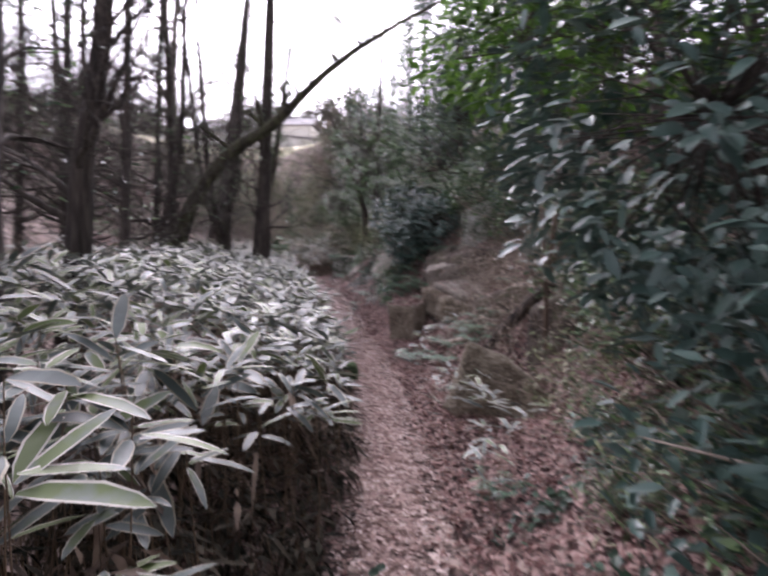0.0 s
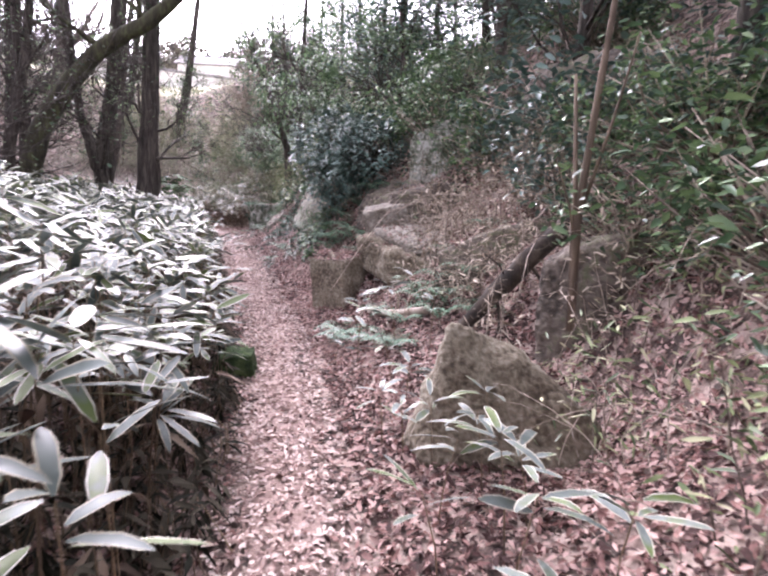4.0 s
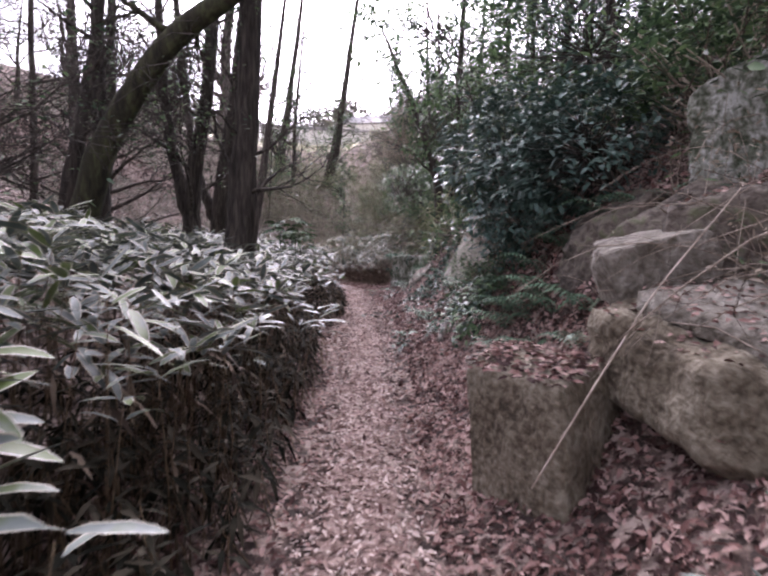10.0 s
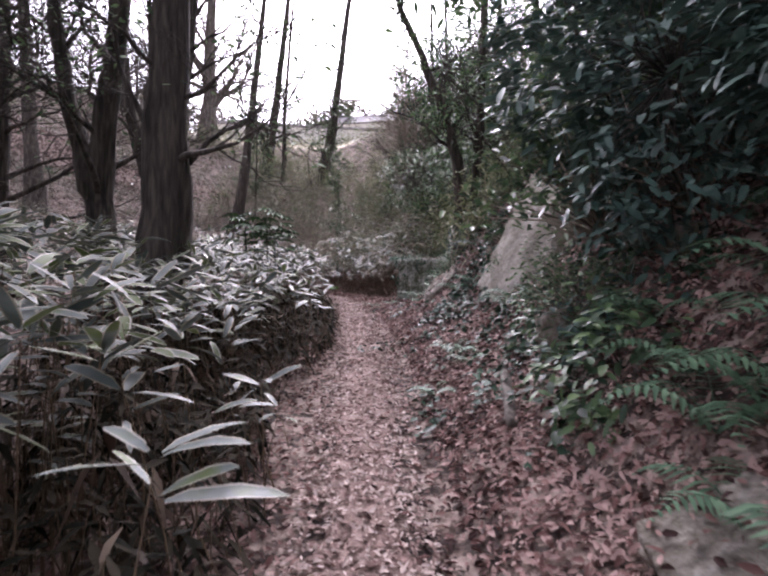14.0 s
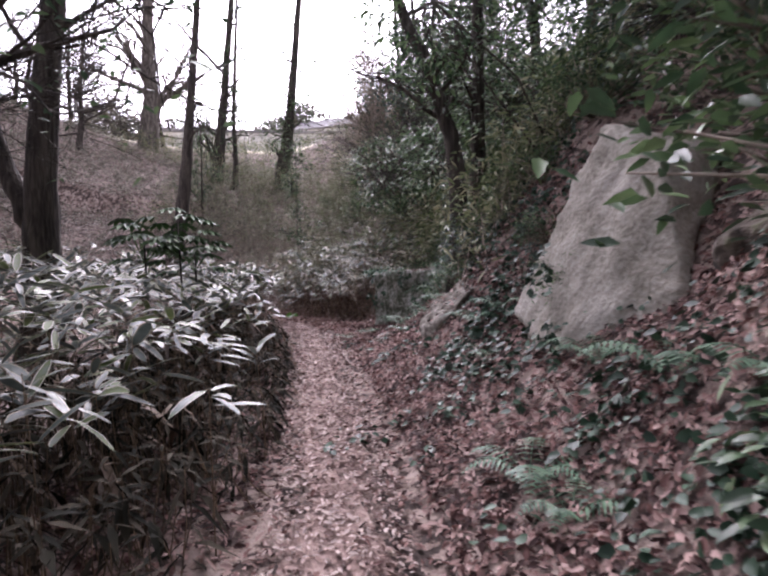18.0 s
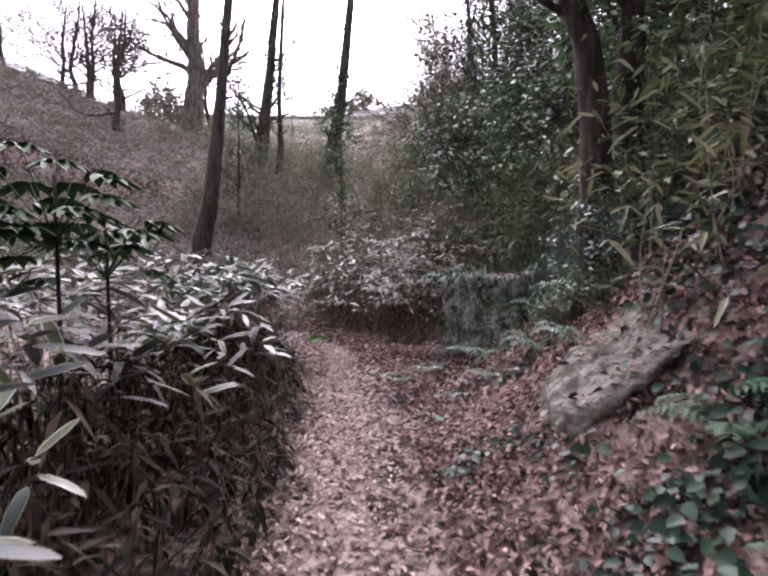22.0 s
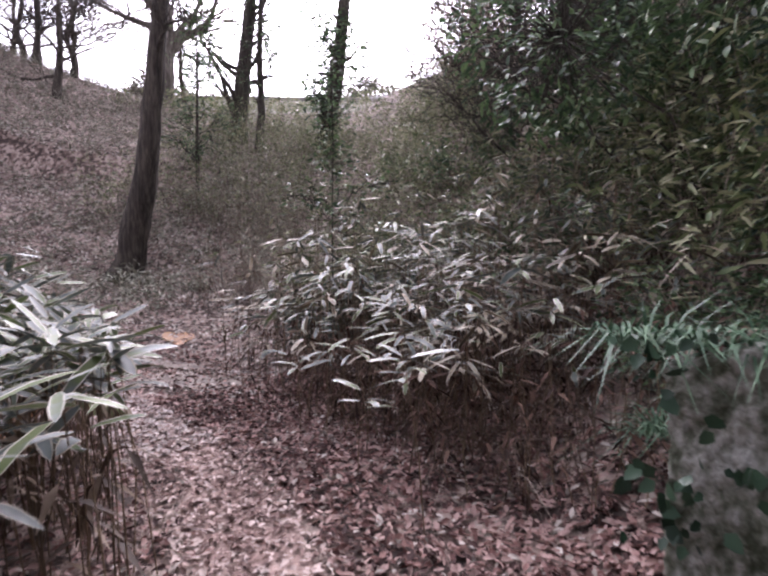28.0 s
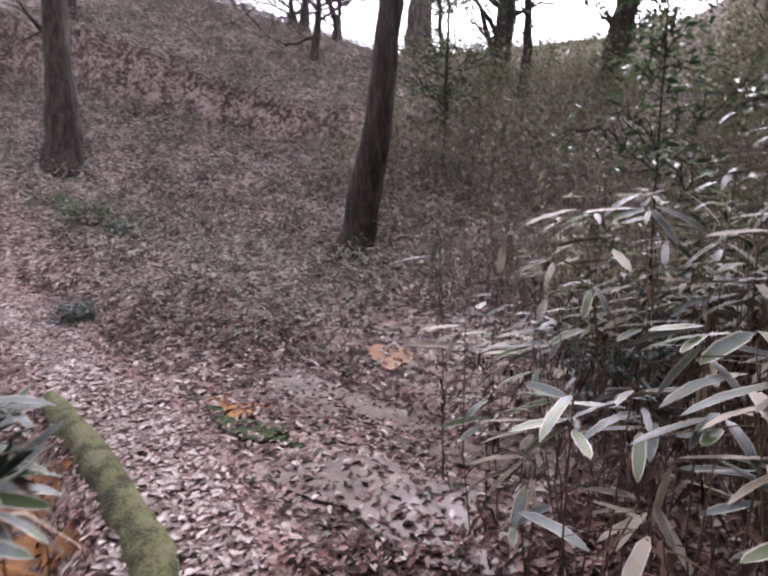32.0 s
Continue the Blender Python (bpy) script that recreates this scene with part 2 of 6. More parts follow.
M_log_moss = material("moss_on_bark", [(0.026, 0.023, 0.014), (0.062, 0.07, 0.028), (0.12, 0.13, 0.05), (0.15, 0.135, 0.1)], 7, 9, 1.0, 1.0, 60, fine=0.6)
M_mud = material("wet_mud", [(0.06, 0.045, 0.036), (0.14, 0.1, 0.08), (0.22, 0.17, 0.14)], 6, 6, 0.35, 0.4, 40)
M_silt = material("orange_silt", [(0.16, 0.06, 0.015), (0.33, 0.14, 0.035), (0.42, 0.22, 0.08)], 6, 5, 0.3, 0.3, 40)
M_field = material("winter_field", [(0.38, 0.34, 0.22), (0.54, 0.49, 0.34), (0.68, 0.63, 0.47)], 0.4, 5, 0.95, 0.3, 4)
M_wall = material("far_white_wall", [(0.55, 0.53, 0.5), (0.72, 0.7, 0.68)], 0.6, 4, 0.8, 0.1, 6)
M_roof = material("far_roof", [(0.16, 0.15, 0.16), (0.3, 0.28, 0.29)], 0.6, 4, 0.7, 0.1, 6)
M_haze = material("far_wood", [(0.1, 0.09, 0.085), (0.17, 0.16, 0.14), (0.26, 0.25, 0.2)], 0.7, 6, 1.0, 0.3, 4, island=0.6)

# ---------------------------------------------------------------- mesh helpers
rng = np.random.default_rng(7)


def mesh_of(name, verts, quads, mats, slots=None, smooth=False):
    """A mesh from arrays of corners and four-sided faces."""
    verts, quads = np.asarray(verts, np.float32).reshape(-1, 3), np.asarray(quads, np.int32).reshape(-1, 4)
    me = bpy.data.meshes.new(name)
    me.vertices.add(len(verts))
    me.vertices.foreach_set("co", verts.ravel())
    me.loops.add(quads.size)
    me.loops.foreach_set("vertex_index", quads.ravel())
    me.polygons.add(len(quads))
    me.polygons.foreach_set("loop_start", np.arange(0, quads.size, 4, dtype=np.int32))
    if slots is not None:
        me.polygons.foreach_set("material_index", np.asarray(slots, np.int32))
    if smooth:
        me.polygons.foreach_set("use_smooth", np.ones(len(quads), bool))
    for m in mats if isinstance(mats, (list, tuple)) else [mats]:
        me.materials.append(m)
    me.update(calc_edges=True)
    me.validate()
    return me


def thing(name, label, category, at=(0, 0, 0), group="", kind=""):
    ob = new(name)
    ob.empty_display_size = 0.1
    ob.location = at
    return tagged(ob, label, category, group, kind)


def piece(name, me, parent=None, label=""):
    ob = new(name, me)
    if parent:
        ob.parent = parent
    return tagged(ob, label)


def join(parts):
    """Joins (verts, quads[, slots]) into one set."""
    vs, qs, ss, base = [], [], [], 0
    for p in parts:
        v, q = np.asarray(p[0], float).reshape(-1, 3), np.asarray(p[1], int).reshape(-1, 4)
        vs.append(v)
        qs.append(q + base)
        ss.append(np.asarray(p[2], int) if len(p) > 2 else np.zeros(len(q), int))
        base += len(v)
    return np.concatenate(vs), np.concatenate(qs), np.concatenate(ss)


def unit(a):
    a = np.asarray(a, float)
    return a / np.maximum(np.linalg.norm(a, axis=-1, keepdims=True), 1e-9)


def tube(points, radii, sides=8, lump=0.0, seed=0):
    """A tapered, closed tube along points."""
    p, r = np.asarray(points, float), np.asarray(radii, float)
    g = np.random.default_rng(seed)
    ahead = unit(np.gradient(p, axis=0))
    ref = np.array([0.31, 0.9, 0.17]) if abs(ahead[0][1]) < 0.8 else np.array([0.95, 0.1, 0.2])
    a = unit(np.cross(ahead, ref))
    b = np.cross(ahead, a)
    ang = np.arange(sides) * 2 * np.pi / sides
    rr = r[:, None] * (1 + lump * g.uniform(-1, 1, (len(p), sides)))
    ring = p[:, None] + rr[..., None] * (np.cos(ang)[None, :, None] * a[:, None] + np.sin(ang)[None, :, None] * b[:, None])
    v = ring.reshape(-1, 3)
    i, j = np.meshgrid(np.arange(len(p) - 1), np.arange(sides), indexing="ij")
    k = (j + 1) % sides
    q = np.stack([i * sides + j, i * sides + k, (i + 1) * sides + k, (i + 1) * sides + j], -1).reshape(-1, 4)
    caps = []
    n = len(p) - 1
    for o in range(0, sides - 2, 2):
        caps.append([n * sides, n * sides + o + 1, n * sides + o + 2, n * sides + (o + 3) % sides])
        caps.append([0, (o + 3) % sides, o + 2, o + 1])
    return v, np.concatenate([q, np.array(caps)])


# leaf patterns: rows of (along, across, up); quads; slot of each quad
BROAD = (np.array([(0, 0, 0), (0.3, -0.5, 0.08), (0.74, -0.34, 0.06), (1, 0, 0), (0.74, 0.34, 0.06), (0.3, 0.5, 0.08)], float),
         np.array([(0, 3, 2, 1), (0, 5, 4, 3)]), np.array([0, 0]))
_rows = [(0.0, 0.18), (0.2, 0.85), (0.6, 1.0), (0.86, 0.68), (1.0, 0.06)]
BLADE = (np.array([(a, s * w * 0.5, abs(s) * w * 0.07) for a, w in _rows for s in (-1, -0.78, 0, 0.78, 1)], float),
         np.array([(r * 5 + c, r * 5 + c + 1, r * 5 + c + 6, r * 5 + c + 5) for r in range(4) for c in range(4)]),
         np.array([1 if c in (0, 3) else 0 for r in range(4) for c in range(4)]))
_rows = [(0.0, 0.2), (0.35, 1.0), (1.0, 0.06)]
SLIM = (np.array([(a, s * w * 0.5, abs(s) * w * 0.1) for a, w in _rows for s in (-1, 0, 1)], float),
        np.array([(r * 3 + c, r * 3 + c + 1, r * 3 + c + 4, r * 3 + c + 3) for r in range(2) for c in range(2)]), np.zeros(4, int))


_rows = [(0.0, 0.1), (0.18, 0.72), (0.45, 1.0), (0.78, 0.74), (1.0, 0.05)]
OVAL = (np.array([(a, s * w * 0.5, abs(s) * w * 0.12) for a, w in _rows for s in (-1, 0, 1)], float),
        np.array([(i * 3 + c, i * 3 + c + 1, i * 3 + c + 4, i * 3 + c + 3) for i in range(4) for c in range(2)]), np.zeros(8, int))


def leaves(base, ahead, up, length, width, pattern, droop=0.2, curl=0.0, g=rng):
    """Many leaves at once: base places, directions, upper sides, sizes."""
    pat, quads, slots = pattern
    base, ahead = np.asarray(base, float), unit(ahead)
    n = len(base)
    side = unit(np.cross(ahead, up))
    top = np.cross(side, ahead)
    length, width = np.broadcast_to(length, n), np.broadcast_to(width, n)
    droop = np.broadcast_to(droop, n)
    a, s, h = pat[:, 0], pat[:, 1], pat[:, 2]
    v = base[:, None] + ahead[:, None] * (a[None, :, None] * length[:, None, None])
    v = v + side[:, None] * (s[None, :, None] * width[:, None, None]) + top[:, None] * (h[None, :, None] * width[:, None, None] * (1 + curl))
    v[..., 2] -= droop[:, None] * length[:, None] * a[None] ** 2
    q = quads[None] + (np.arange(n) * len(pat))[:, None, None]
    return v.reshape(-1, 3), q.reshape(-1, 4), np.tile(slots, n)


def scatter_dirs(n, g=rng, rise=(-0.3, 0.6)):
    a = g.uniform(0, 2 * np.pi, n)
    return unit(np.stack([np.cos(a), np.sin(a), g.uniform(*rise, n)], -1))


# ---------------------------------------------------------------- the lie of the land
TRAIL = np.array([(0.1, -9, 0.95), (0.05, -3.6, 0.5), (-0.15, -1, 0.2), (-0.3, 1, 0.08), (-0.6, 3, 0.03), (-0.95, 5, 0), (-1.4, 7.2, 0), (-1.9, 8.8, 0.02),
                  (-2.35, 10.5, 0.08), (-2.95, 12.4, 0.17), (-3.5, 14.4, 0.25), (-4.2, 16.3, 0.31), (-4.9, 18.4, 0.37), (-5.6, 20, 0.42), (-6.3, 21.4, 0.46)])
BEND = np.array([(-6.3, 21.4, 0.46), (-7.3, 22.3, 0.5), (-9, 23.2, 0.58), (-10.8, 23.7, 0.63), (-14, 24, 0.75), (-19, 23, 1.2)])
VALLEY = np.concatenate([[(0.3, -300, 2.0), (0.2, -40, 2.0)], TRAIL, [(-7.4, 23.5, 0.46), (-9, 26.5, 0.75), (-10.3, 29, 1.35), (-11.5, 34, 4.2), (-16, 43, 8.6), (-24, 62, 13.2), (-36, 90, 15), (-120, 300, 16)]])


def along(line, x, y):
    """Distance to a line in plan (right of it positive) and its height there."""
    x, y = np.asarray(x, float), np.asarray(y, float)
    best, side, height = np.full(x.shape, 1e9), np.zeros(x.shape), np.zeros(x.shape)
    for a, b in zip(line[:-1], line[1:]):
        d = b[:2] - a[:2]
        t = np.clip(((x - a[0]) * d[0] + (y - a[1]) * d[1]) / (d @ d), 0, 1)
        ex, ey = x - a[0] - t * d[0], y - a[1] - t * d[1]
        dist = np.hypot(ex, ey)
        near = dist < best
        best = np.where(near, dist, best)
        side = np.where(near, np.sign(d[1] * ex - d[0] * ey), side)
        height = np.where(near, a[2] + t * (b[2] - a[2]), height)
    return best * side, height


def wave(x, y, s):
    return (np.sin(x * 1.7 * s + 1.3) * np.cos(y * 1.3 * s + 0.7) + np.sin(x * 0.9 * s - y * 1.9 * s) + 0.6 * np.sin(x * 3.1 * s + y * 2.7 * s)) / 2.6


def land(x, y):
    """Height of the ground."""
    x, y = np.asarray(x, float), np.asarray(y, float)
    u, z = along(VALLEY, x, y)
    r = np.maximum(u - np.interp(y, [17.5, 20.5, 24], [0, 0.7, 1.2]), 0)
    bank = np.interp(r, [0, 0.45, 1.1, 2.0, 3.0, 7, 14, 40, 120], [0, 0, 0.26, 0.85, 1.85, 5.5, 8.4, 11, 13])
    steep = np.interp(r, [0, 0.45, 1.1, 1.5, 2.0, 3.0, 7, 14, 40, 120], [0, 0, 0.3, 0.75, 1.5, 2.8, 6.2, 9, 11, 13])
    bank = bank + (steep - bank) * np.interp(y, [8, 10.5, 13.3, 14.5, 16.0, 17.2, 19.5, 22], [0, 1, 1, 0.25, 0.25, 1, 1, 0.35])
    bank = bank * np.interp(y, [-8, 0, 5, 20, 23, 27, 34, 60], [0.6, 0.75, 1, 1, 0.85, 0.8, 0.8, 0.15])
    lft = np.maximum(-u, 0)
    hill = np.interp(lft, [0, 0.5, 4, 7, 9, 12, 15, 18, 21, 24, 28, 34, 60, 200], [0, 0, 0.2, 0.72, 1.5, 3.05, 4.45, 5.45, 6.0, 6.3, 6.5, 6.65, 7.1, 8])
    hill = hill * np.interp(y, [-20, 0, 10, 18, 23, 28, 34, 40, 60, 90], [0.9, 0.9, 0.95, 0.95, 0.72, 0.73, 0.78, 0.7, 0.1, 0.05])
    flat = np.clip(np.abs(u) / 2.0, 0.15, 1)
    ub, zb = along(BEND, x, y)
    h = z + bank + hill + 0.06 * flat * wave(x, y, 1.0) + 0.25 * np.clip(np.abs(u) / 12 - 0.3, 0, 1) * wave(x, y, 0.25)
    k = np.clip((1.6 - np.abs(ub)) / 1.0, 0, 1) * np.clip((x + 16.0) / 4.5, 0, 1)
    k = k * k * (3 - 2 * k)
    pool = np.clip(1 - np.hypot((x + 9.6) / 2.3, (y - 25.2) / 0.9), 0, 1) * 0.25 + np.clip(1 - np.hypot((x + 9.9) / 1.7, (y - 22.6) / 0.8), 0, 1) * 0.7
    terrace = 0.45 * np.exp(-((x + 0.2) ** 2 + (y - 8.35) ** 2) / 0.22) - 0.55 * np.exp(-((x - 1.3) ** 2 / 0.5 + (y - 3.2) ** 2 / 1.5))
    h = h + terrace
    return h * (1 - k) + zb * k - np.minimum(pool, 0.35) * (1 - np.clip((0.6 - np.abs(ub)) / 0.2, 0, 1))


def ground_normal(x, y, e=0.15):
    return unit(np.stack([land(x - e, y) - land(x + e, y), land(x, y - e) - land(x, y + e), np.full(np.shape(x), 2 * e)], -1))

# ---------------------------------------------------------------- ground


def spaced(fine0, fine1, step, far0, far1):
    a = np.arange(fine0, fine1, step)
    out, s, p = [], step, a[-1]
    while p < far1:
        s *= 1.18
        p += s
        out.append(p)
    low, s, p = [], step, fine0
    while p > far0:
        s *= 1.18
        p -= s
        low.append(p)
    return np.concatenate([low[::-1], a, out])


gx, gy = spaced(-13, 3.5, 0.12, -400, 400), spaced(-5, 30, 0.13, -400, 500)
GX, GY = np.meshgrid(gx, gy, indexing="ij")
GZ = land(GX, GY)
gi, gj = np.meshgrid(np.arange(len(gx) - 1), np.arange(len(gy) - 1), indexing="ij")
gq = np.stack([gi * len(gy) + gj, (gi + 1) * len(gy) + gj, (gi + 1) * len(gy) + gj + 1, gi * len(gy) + gj + 1], -1).reshape(-1, 4)
gslot = (GY[:-1, :-1].ravel() > 44).astype(int)
ground = piece("ground", mesh_of("ground", np.stack([GX, GY, GZ], -1), gq, [M_ground, M_field], gslot, True))
tagged(ground, "brown leaf-covered forest floor in a shallow valley", "ground", kind="structure")


def smooth_line(line, step=0.15):
    d = np.r_[0, np.cumsum(np.hypot(*np.diff(line[:, :2], axis=0).T))]
    s = np.arange(0, d[-1], step)
    p = np.stack([np.interp(s, d, line[:, k]) for k in range(3)], -1)
    for _ in range(6):
        p[1:-1] = (p[:-2] + 2 * p[1:-1] + p[2:]) / 4
    return p


trail = smooth_line(np.concatenate([TRAIL, BEND[1:]]))
ahead = unit(np.gradient(trail[:, :2], axis=0))
right = np.stack([ahead[:, 1], -ahead[:, 0]], -1)
half = 0.24 + 0.05 * np.sin(np.arange(len(trail)) * 0.31) + 0.04 * np.sin(np.arange(len(trail)) * 0.83 + 1) + rng.uniform(-0.02, 0.02, len(trail))
half = half + 0.2 * np.clip((np.arange(len(trail)) * 0.15 - 32.5) / 2, 0, 1)
cols = np.linspace(-1, 1, 7)
sx = trail[:, None, 0] + right[:, None, 0] * cols * half[:, None]
sy = trail[:, None, 1] + right[:, None, 1] * cols * half[:, None]
sz = land(sx, sy) + 0.016 * (1 - cols[None] ** 4) - 0.004
ti, tj = np.meshgrid(np.arange(len(trail) - 1), np.arange(6), indexing="ij")
tq = np.stack([ti * 7 + tj, ti * 7 + tj + 1, (ti + 1) * 7 + tj + 1, (ti + 1) * 7 + tj], -1).reshape(-1, 4)
path_ob = piece("footpath", mesh_of("footpath", np.stack([sx, sy, sz], -1), tq, M_path, None, True))
tagged(path_ob, "narrow trodden earth footpath strewn with crushed leaves", "path", kind="structure")


def lay_leaves(name, label, xy, size, mat, lift=0.012, tilt=0.35):
    n = len(xy)
    x, y = xy[:, 0], xy[:, 1]
    nrm = unit(ground_normal(x, y) + rng.normal(0, tilt, (n, 3)) * np.array([1, 1, 0.3]))
    a = rng.uniform(0, 2 * np.pi, n)
    d = np.stack([np.cos(a), np.sin(a), np.zeros(n)], -1)
    d = unit(d - nrm * np.sum(d * nrm, -1, keepdims=True))
    length = rng.uniform(0.6, 1.35, n) * size
    base = np.stack([x, y, land(x, y) + lift + rng.uniform(0, 0.02, n)], -1) - d * length[:, None] * 0.5
    v, q, s = leaves(base, d, nrm, length, length * rng.uniform(0.34, 0.52, n), BROAD, droop=rng.uniform(-0.2, 0.2, n), curl=2.0)
    return tagged(piece(name, mesh_of(name, v, q, mat, s)), label, "leaf litter", kind="stuff")


def off_path(xy, clear=0.34):
    """Drops most of the places that lie on the trodden strip."""
    u = np.minimum(np.abs(along(TRAIL, xy[:, 0], xy[:, 1])[0]), np.abs(along(BEND, xy[:, 0], xy[:, 1])[0]))
    return xy[rng.uniform(0, 1, len(xy)) < np.clip((u - clear + 0.2) / 0.3, 0.06, 1)]


def beside(n, u0, u1, y0=-4.5, y1=99, line=trail):
    """Random places between two distances from the footpath."""
    ok = np.where((line[:, 1] > y0) & (line[:, 1] < y1))[0]
    k = rng.choice(ok, n)
    u = rng.uniform(u0, u1, n)
    p = line[k, :2] + right[k] * u[:, None] + ahead[k] * rng.uniform(-0.1, 0.1, n)[:, None]
    return p, u


lay_leaves("trodden_leaves", "pale pinkish crushed leaves covering the footpath", np.concatenate([beside(36000, -0.36, 0.36)[0], beside(8000, -0.5, 0.5, 21.5)[0]]), 0.043, M_trod, tilt=0.28)
lay_leaves("fallen_leaves", "brown fallen oak leaves beside the footpath", off_path(np.concatenate([beside(78000, -1.6, 2.2)[0], beside(30000, 1.5, 5.5)[0]])), 0.053, M_litter)
_x, _y = rng.uniform(-27, -4, 62000), rng.uniform(20.5, 31, 62000) + 6 * rng.uniform(0, 1, 62000) ** 2
lay_leaves("slope_leaves", "weathered fallen leaves carpeting the open slope", off_path(np.stack([_x, _y], -1), 0.5), 0.066, M_litter_old)
_p, _u = beside(4500, -0.3, 0.3, 22.4)
lay_leaves("bleached_leaves", "pale bleached leaves trodden into the footpath", _p[_p[:, 0] > -14.5], 0.06, M_pale, 0.02, 0.2)
lay_leaves("bank_leaves", "thick brown leaf litter on the steep bank", np.concatenate([beside(26000, 0.5, 2.6, 10, 21)[0], beside(9000, 0.3, 2.2, 20.5, 23)[0], beside(30000, 0.4, 3.2, -2, 10)[0]]), 0.053, M_litter, 0.02, 0.45)

# ---------------------------------------------------------------- sasa bamboo thickets


def culm_set(tips, feet, r=0.004):
    parts = []
    for t, f in zip(tips, feet):
        m = (t + f) / 2 + rng.normal(0, 0.03, 3)
        parts.append(tube([f, m, t], [r, r * 0.9, r * 0.6], 3))
    return join(parts)


def whorls(tips, count, length, rise=(-0.15, 0.55), g=rng, lean=None):
    n = len(tips)
    k = np.repeat(np.arange(n), count)
    a = np.tile(np.arange(count) * 2.4, n) + np.repeat(g.uniform(0, 6.28, n), count) + g.normal(0, 0.3, n * count)
    d = np.stack([np.cos(a), np.sin(a), g.uniform(*rise, n * count)], -1)
    if lean is not None:
        d = d + lean[k] * 0.6
    up = unit(np.array([0, 0, 1.0]) + g.normal(0, 0.24, (n * count, 3)))
    ln = length * g.uniform(0.65, 1.25, n * count)
    base = tips[k] + unit(d) * 0.02 + np.stack([np.zeros(n * count)] * 2 + [g.uniform(-0.1, 0.03, n * count)], -1)
    return base, d, up, ln


def thicket(name, label, x, y, top, lean, edge, group, blade=0.2, count=6, rise=(-0.3, 0.8), slim=(0.17, 0.26), mats=None, dry=0.5, withered=None, shape=BLADE, dry_len=0.19):
    """A stand of sasa: tips at the given heights above the ground, with leaves, dry leaves and culms."""
    z = land(x, y)
    tips = np.stack([x, y, z + top * (rng.uniform(0.72, 1.06, len(x)) + 0.1 * wave(x, y, 1.6))], -1)
    t = thing(name, label, "bamboo", (float(x.mean()), float(y.mean()), float(land(x.mean(), y.mean()))), group, "stuff")
    org = np.array(t.location)
    b, d, up, ln = whorls(tips, count, blade, rise, lean=lean)
    v, q, s = leaves(b, d, up, ln, ln * rng.uniform(*slim, len(ln)), shape, droop=rng.uniform(0.0, 0.38, len(ln)))
    piece("blades", mesh_of("blades", v - org, q, mats or [M_sasa, M_sasa_edge], s), t, "grey-green blades with cream margins" if not mats else "narrow withered blades")
    low = rng.choice(len(x), int(len(x) * dry))
    tl = tips[low].copy()
    tl[:, 2] = z[low] + top[low] * rng.uniform(0.2, 0.8, len(low))
    b, d, up, ln = whorls(tl, 3, dry_len, (-0.9, 0.2), lean=lean[low])
    v, q, s = leaves(b, d, up, ln, ln * rng.uniform(0.15, 0.22, len(ln)), SLIM, droop=rng.uniform(0.2, 0.8, len(ln)))
    piece("dry_blades", mesh_of("dry_blades", v - org, q, [withered or M_sasa_dead] * 2, s), t, "withered brown blades")
    e = np.where(edge)[0]
    feet = np.stack([x[e], y[e], z[e]], -1) + rng.normal(0, 0.08, (len(e), 3)) * np.array([1, 1, 0])
    v, q, s = culm_set(tips[e], feet)
    piece("culms", mesh_of("culms", v - org, q, M_culm), t, "thin brown culms")
    return t


def hedge_top(u, y):
    """Height of the hedge, by its distance from the footpath."""
    rim = np.interp(y, [-5, 1, 3, 6, 8.5, 12.5], [1.1, 1.1, 0.4, 0.5, 1.1, 1]) * np.clip(1.3 - u, 0, 1) * 0.45
    return np.interp(y, [3, 9, 14, 18, 20], [1.0, 0.95, 0.82, 0.8, 0.95]) * np.interp(u - np.interp(y, [9, 12.2, 14.5, 18, 19.5], [0.05, 0.4, 0.25, 0.25, 0]), [0.4, 0.6, 0.95, 1.5, 2.5, 5], [0.66, 0.85, 1.15, 1.42, 1.58, 1.66]) + rim


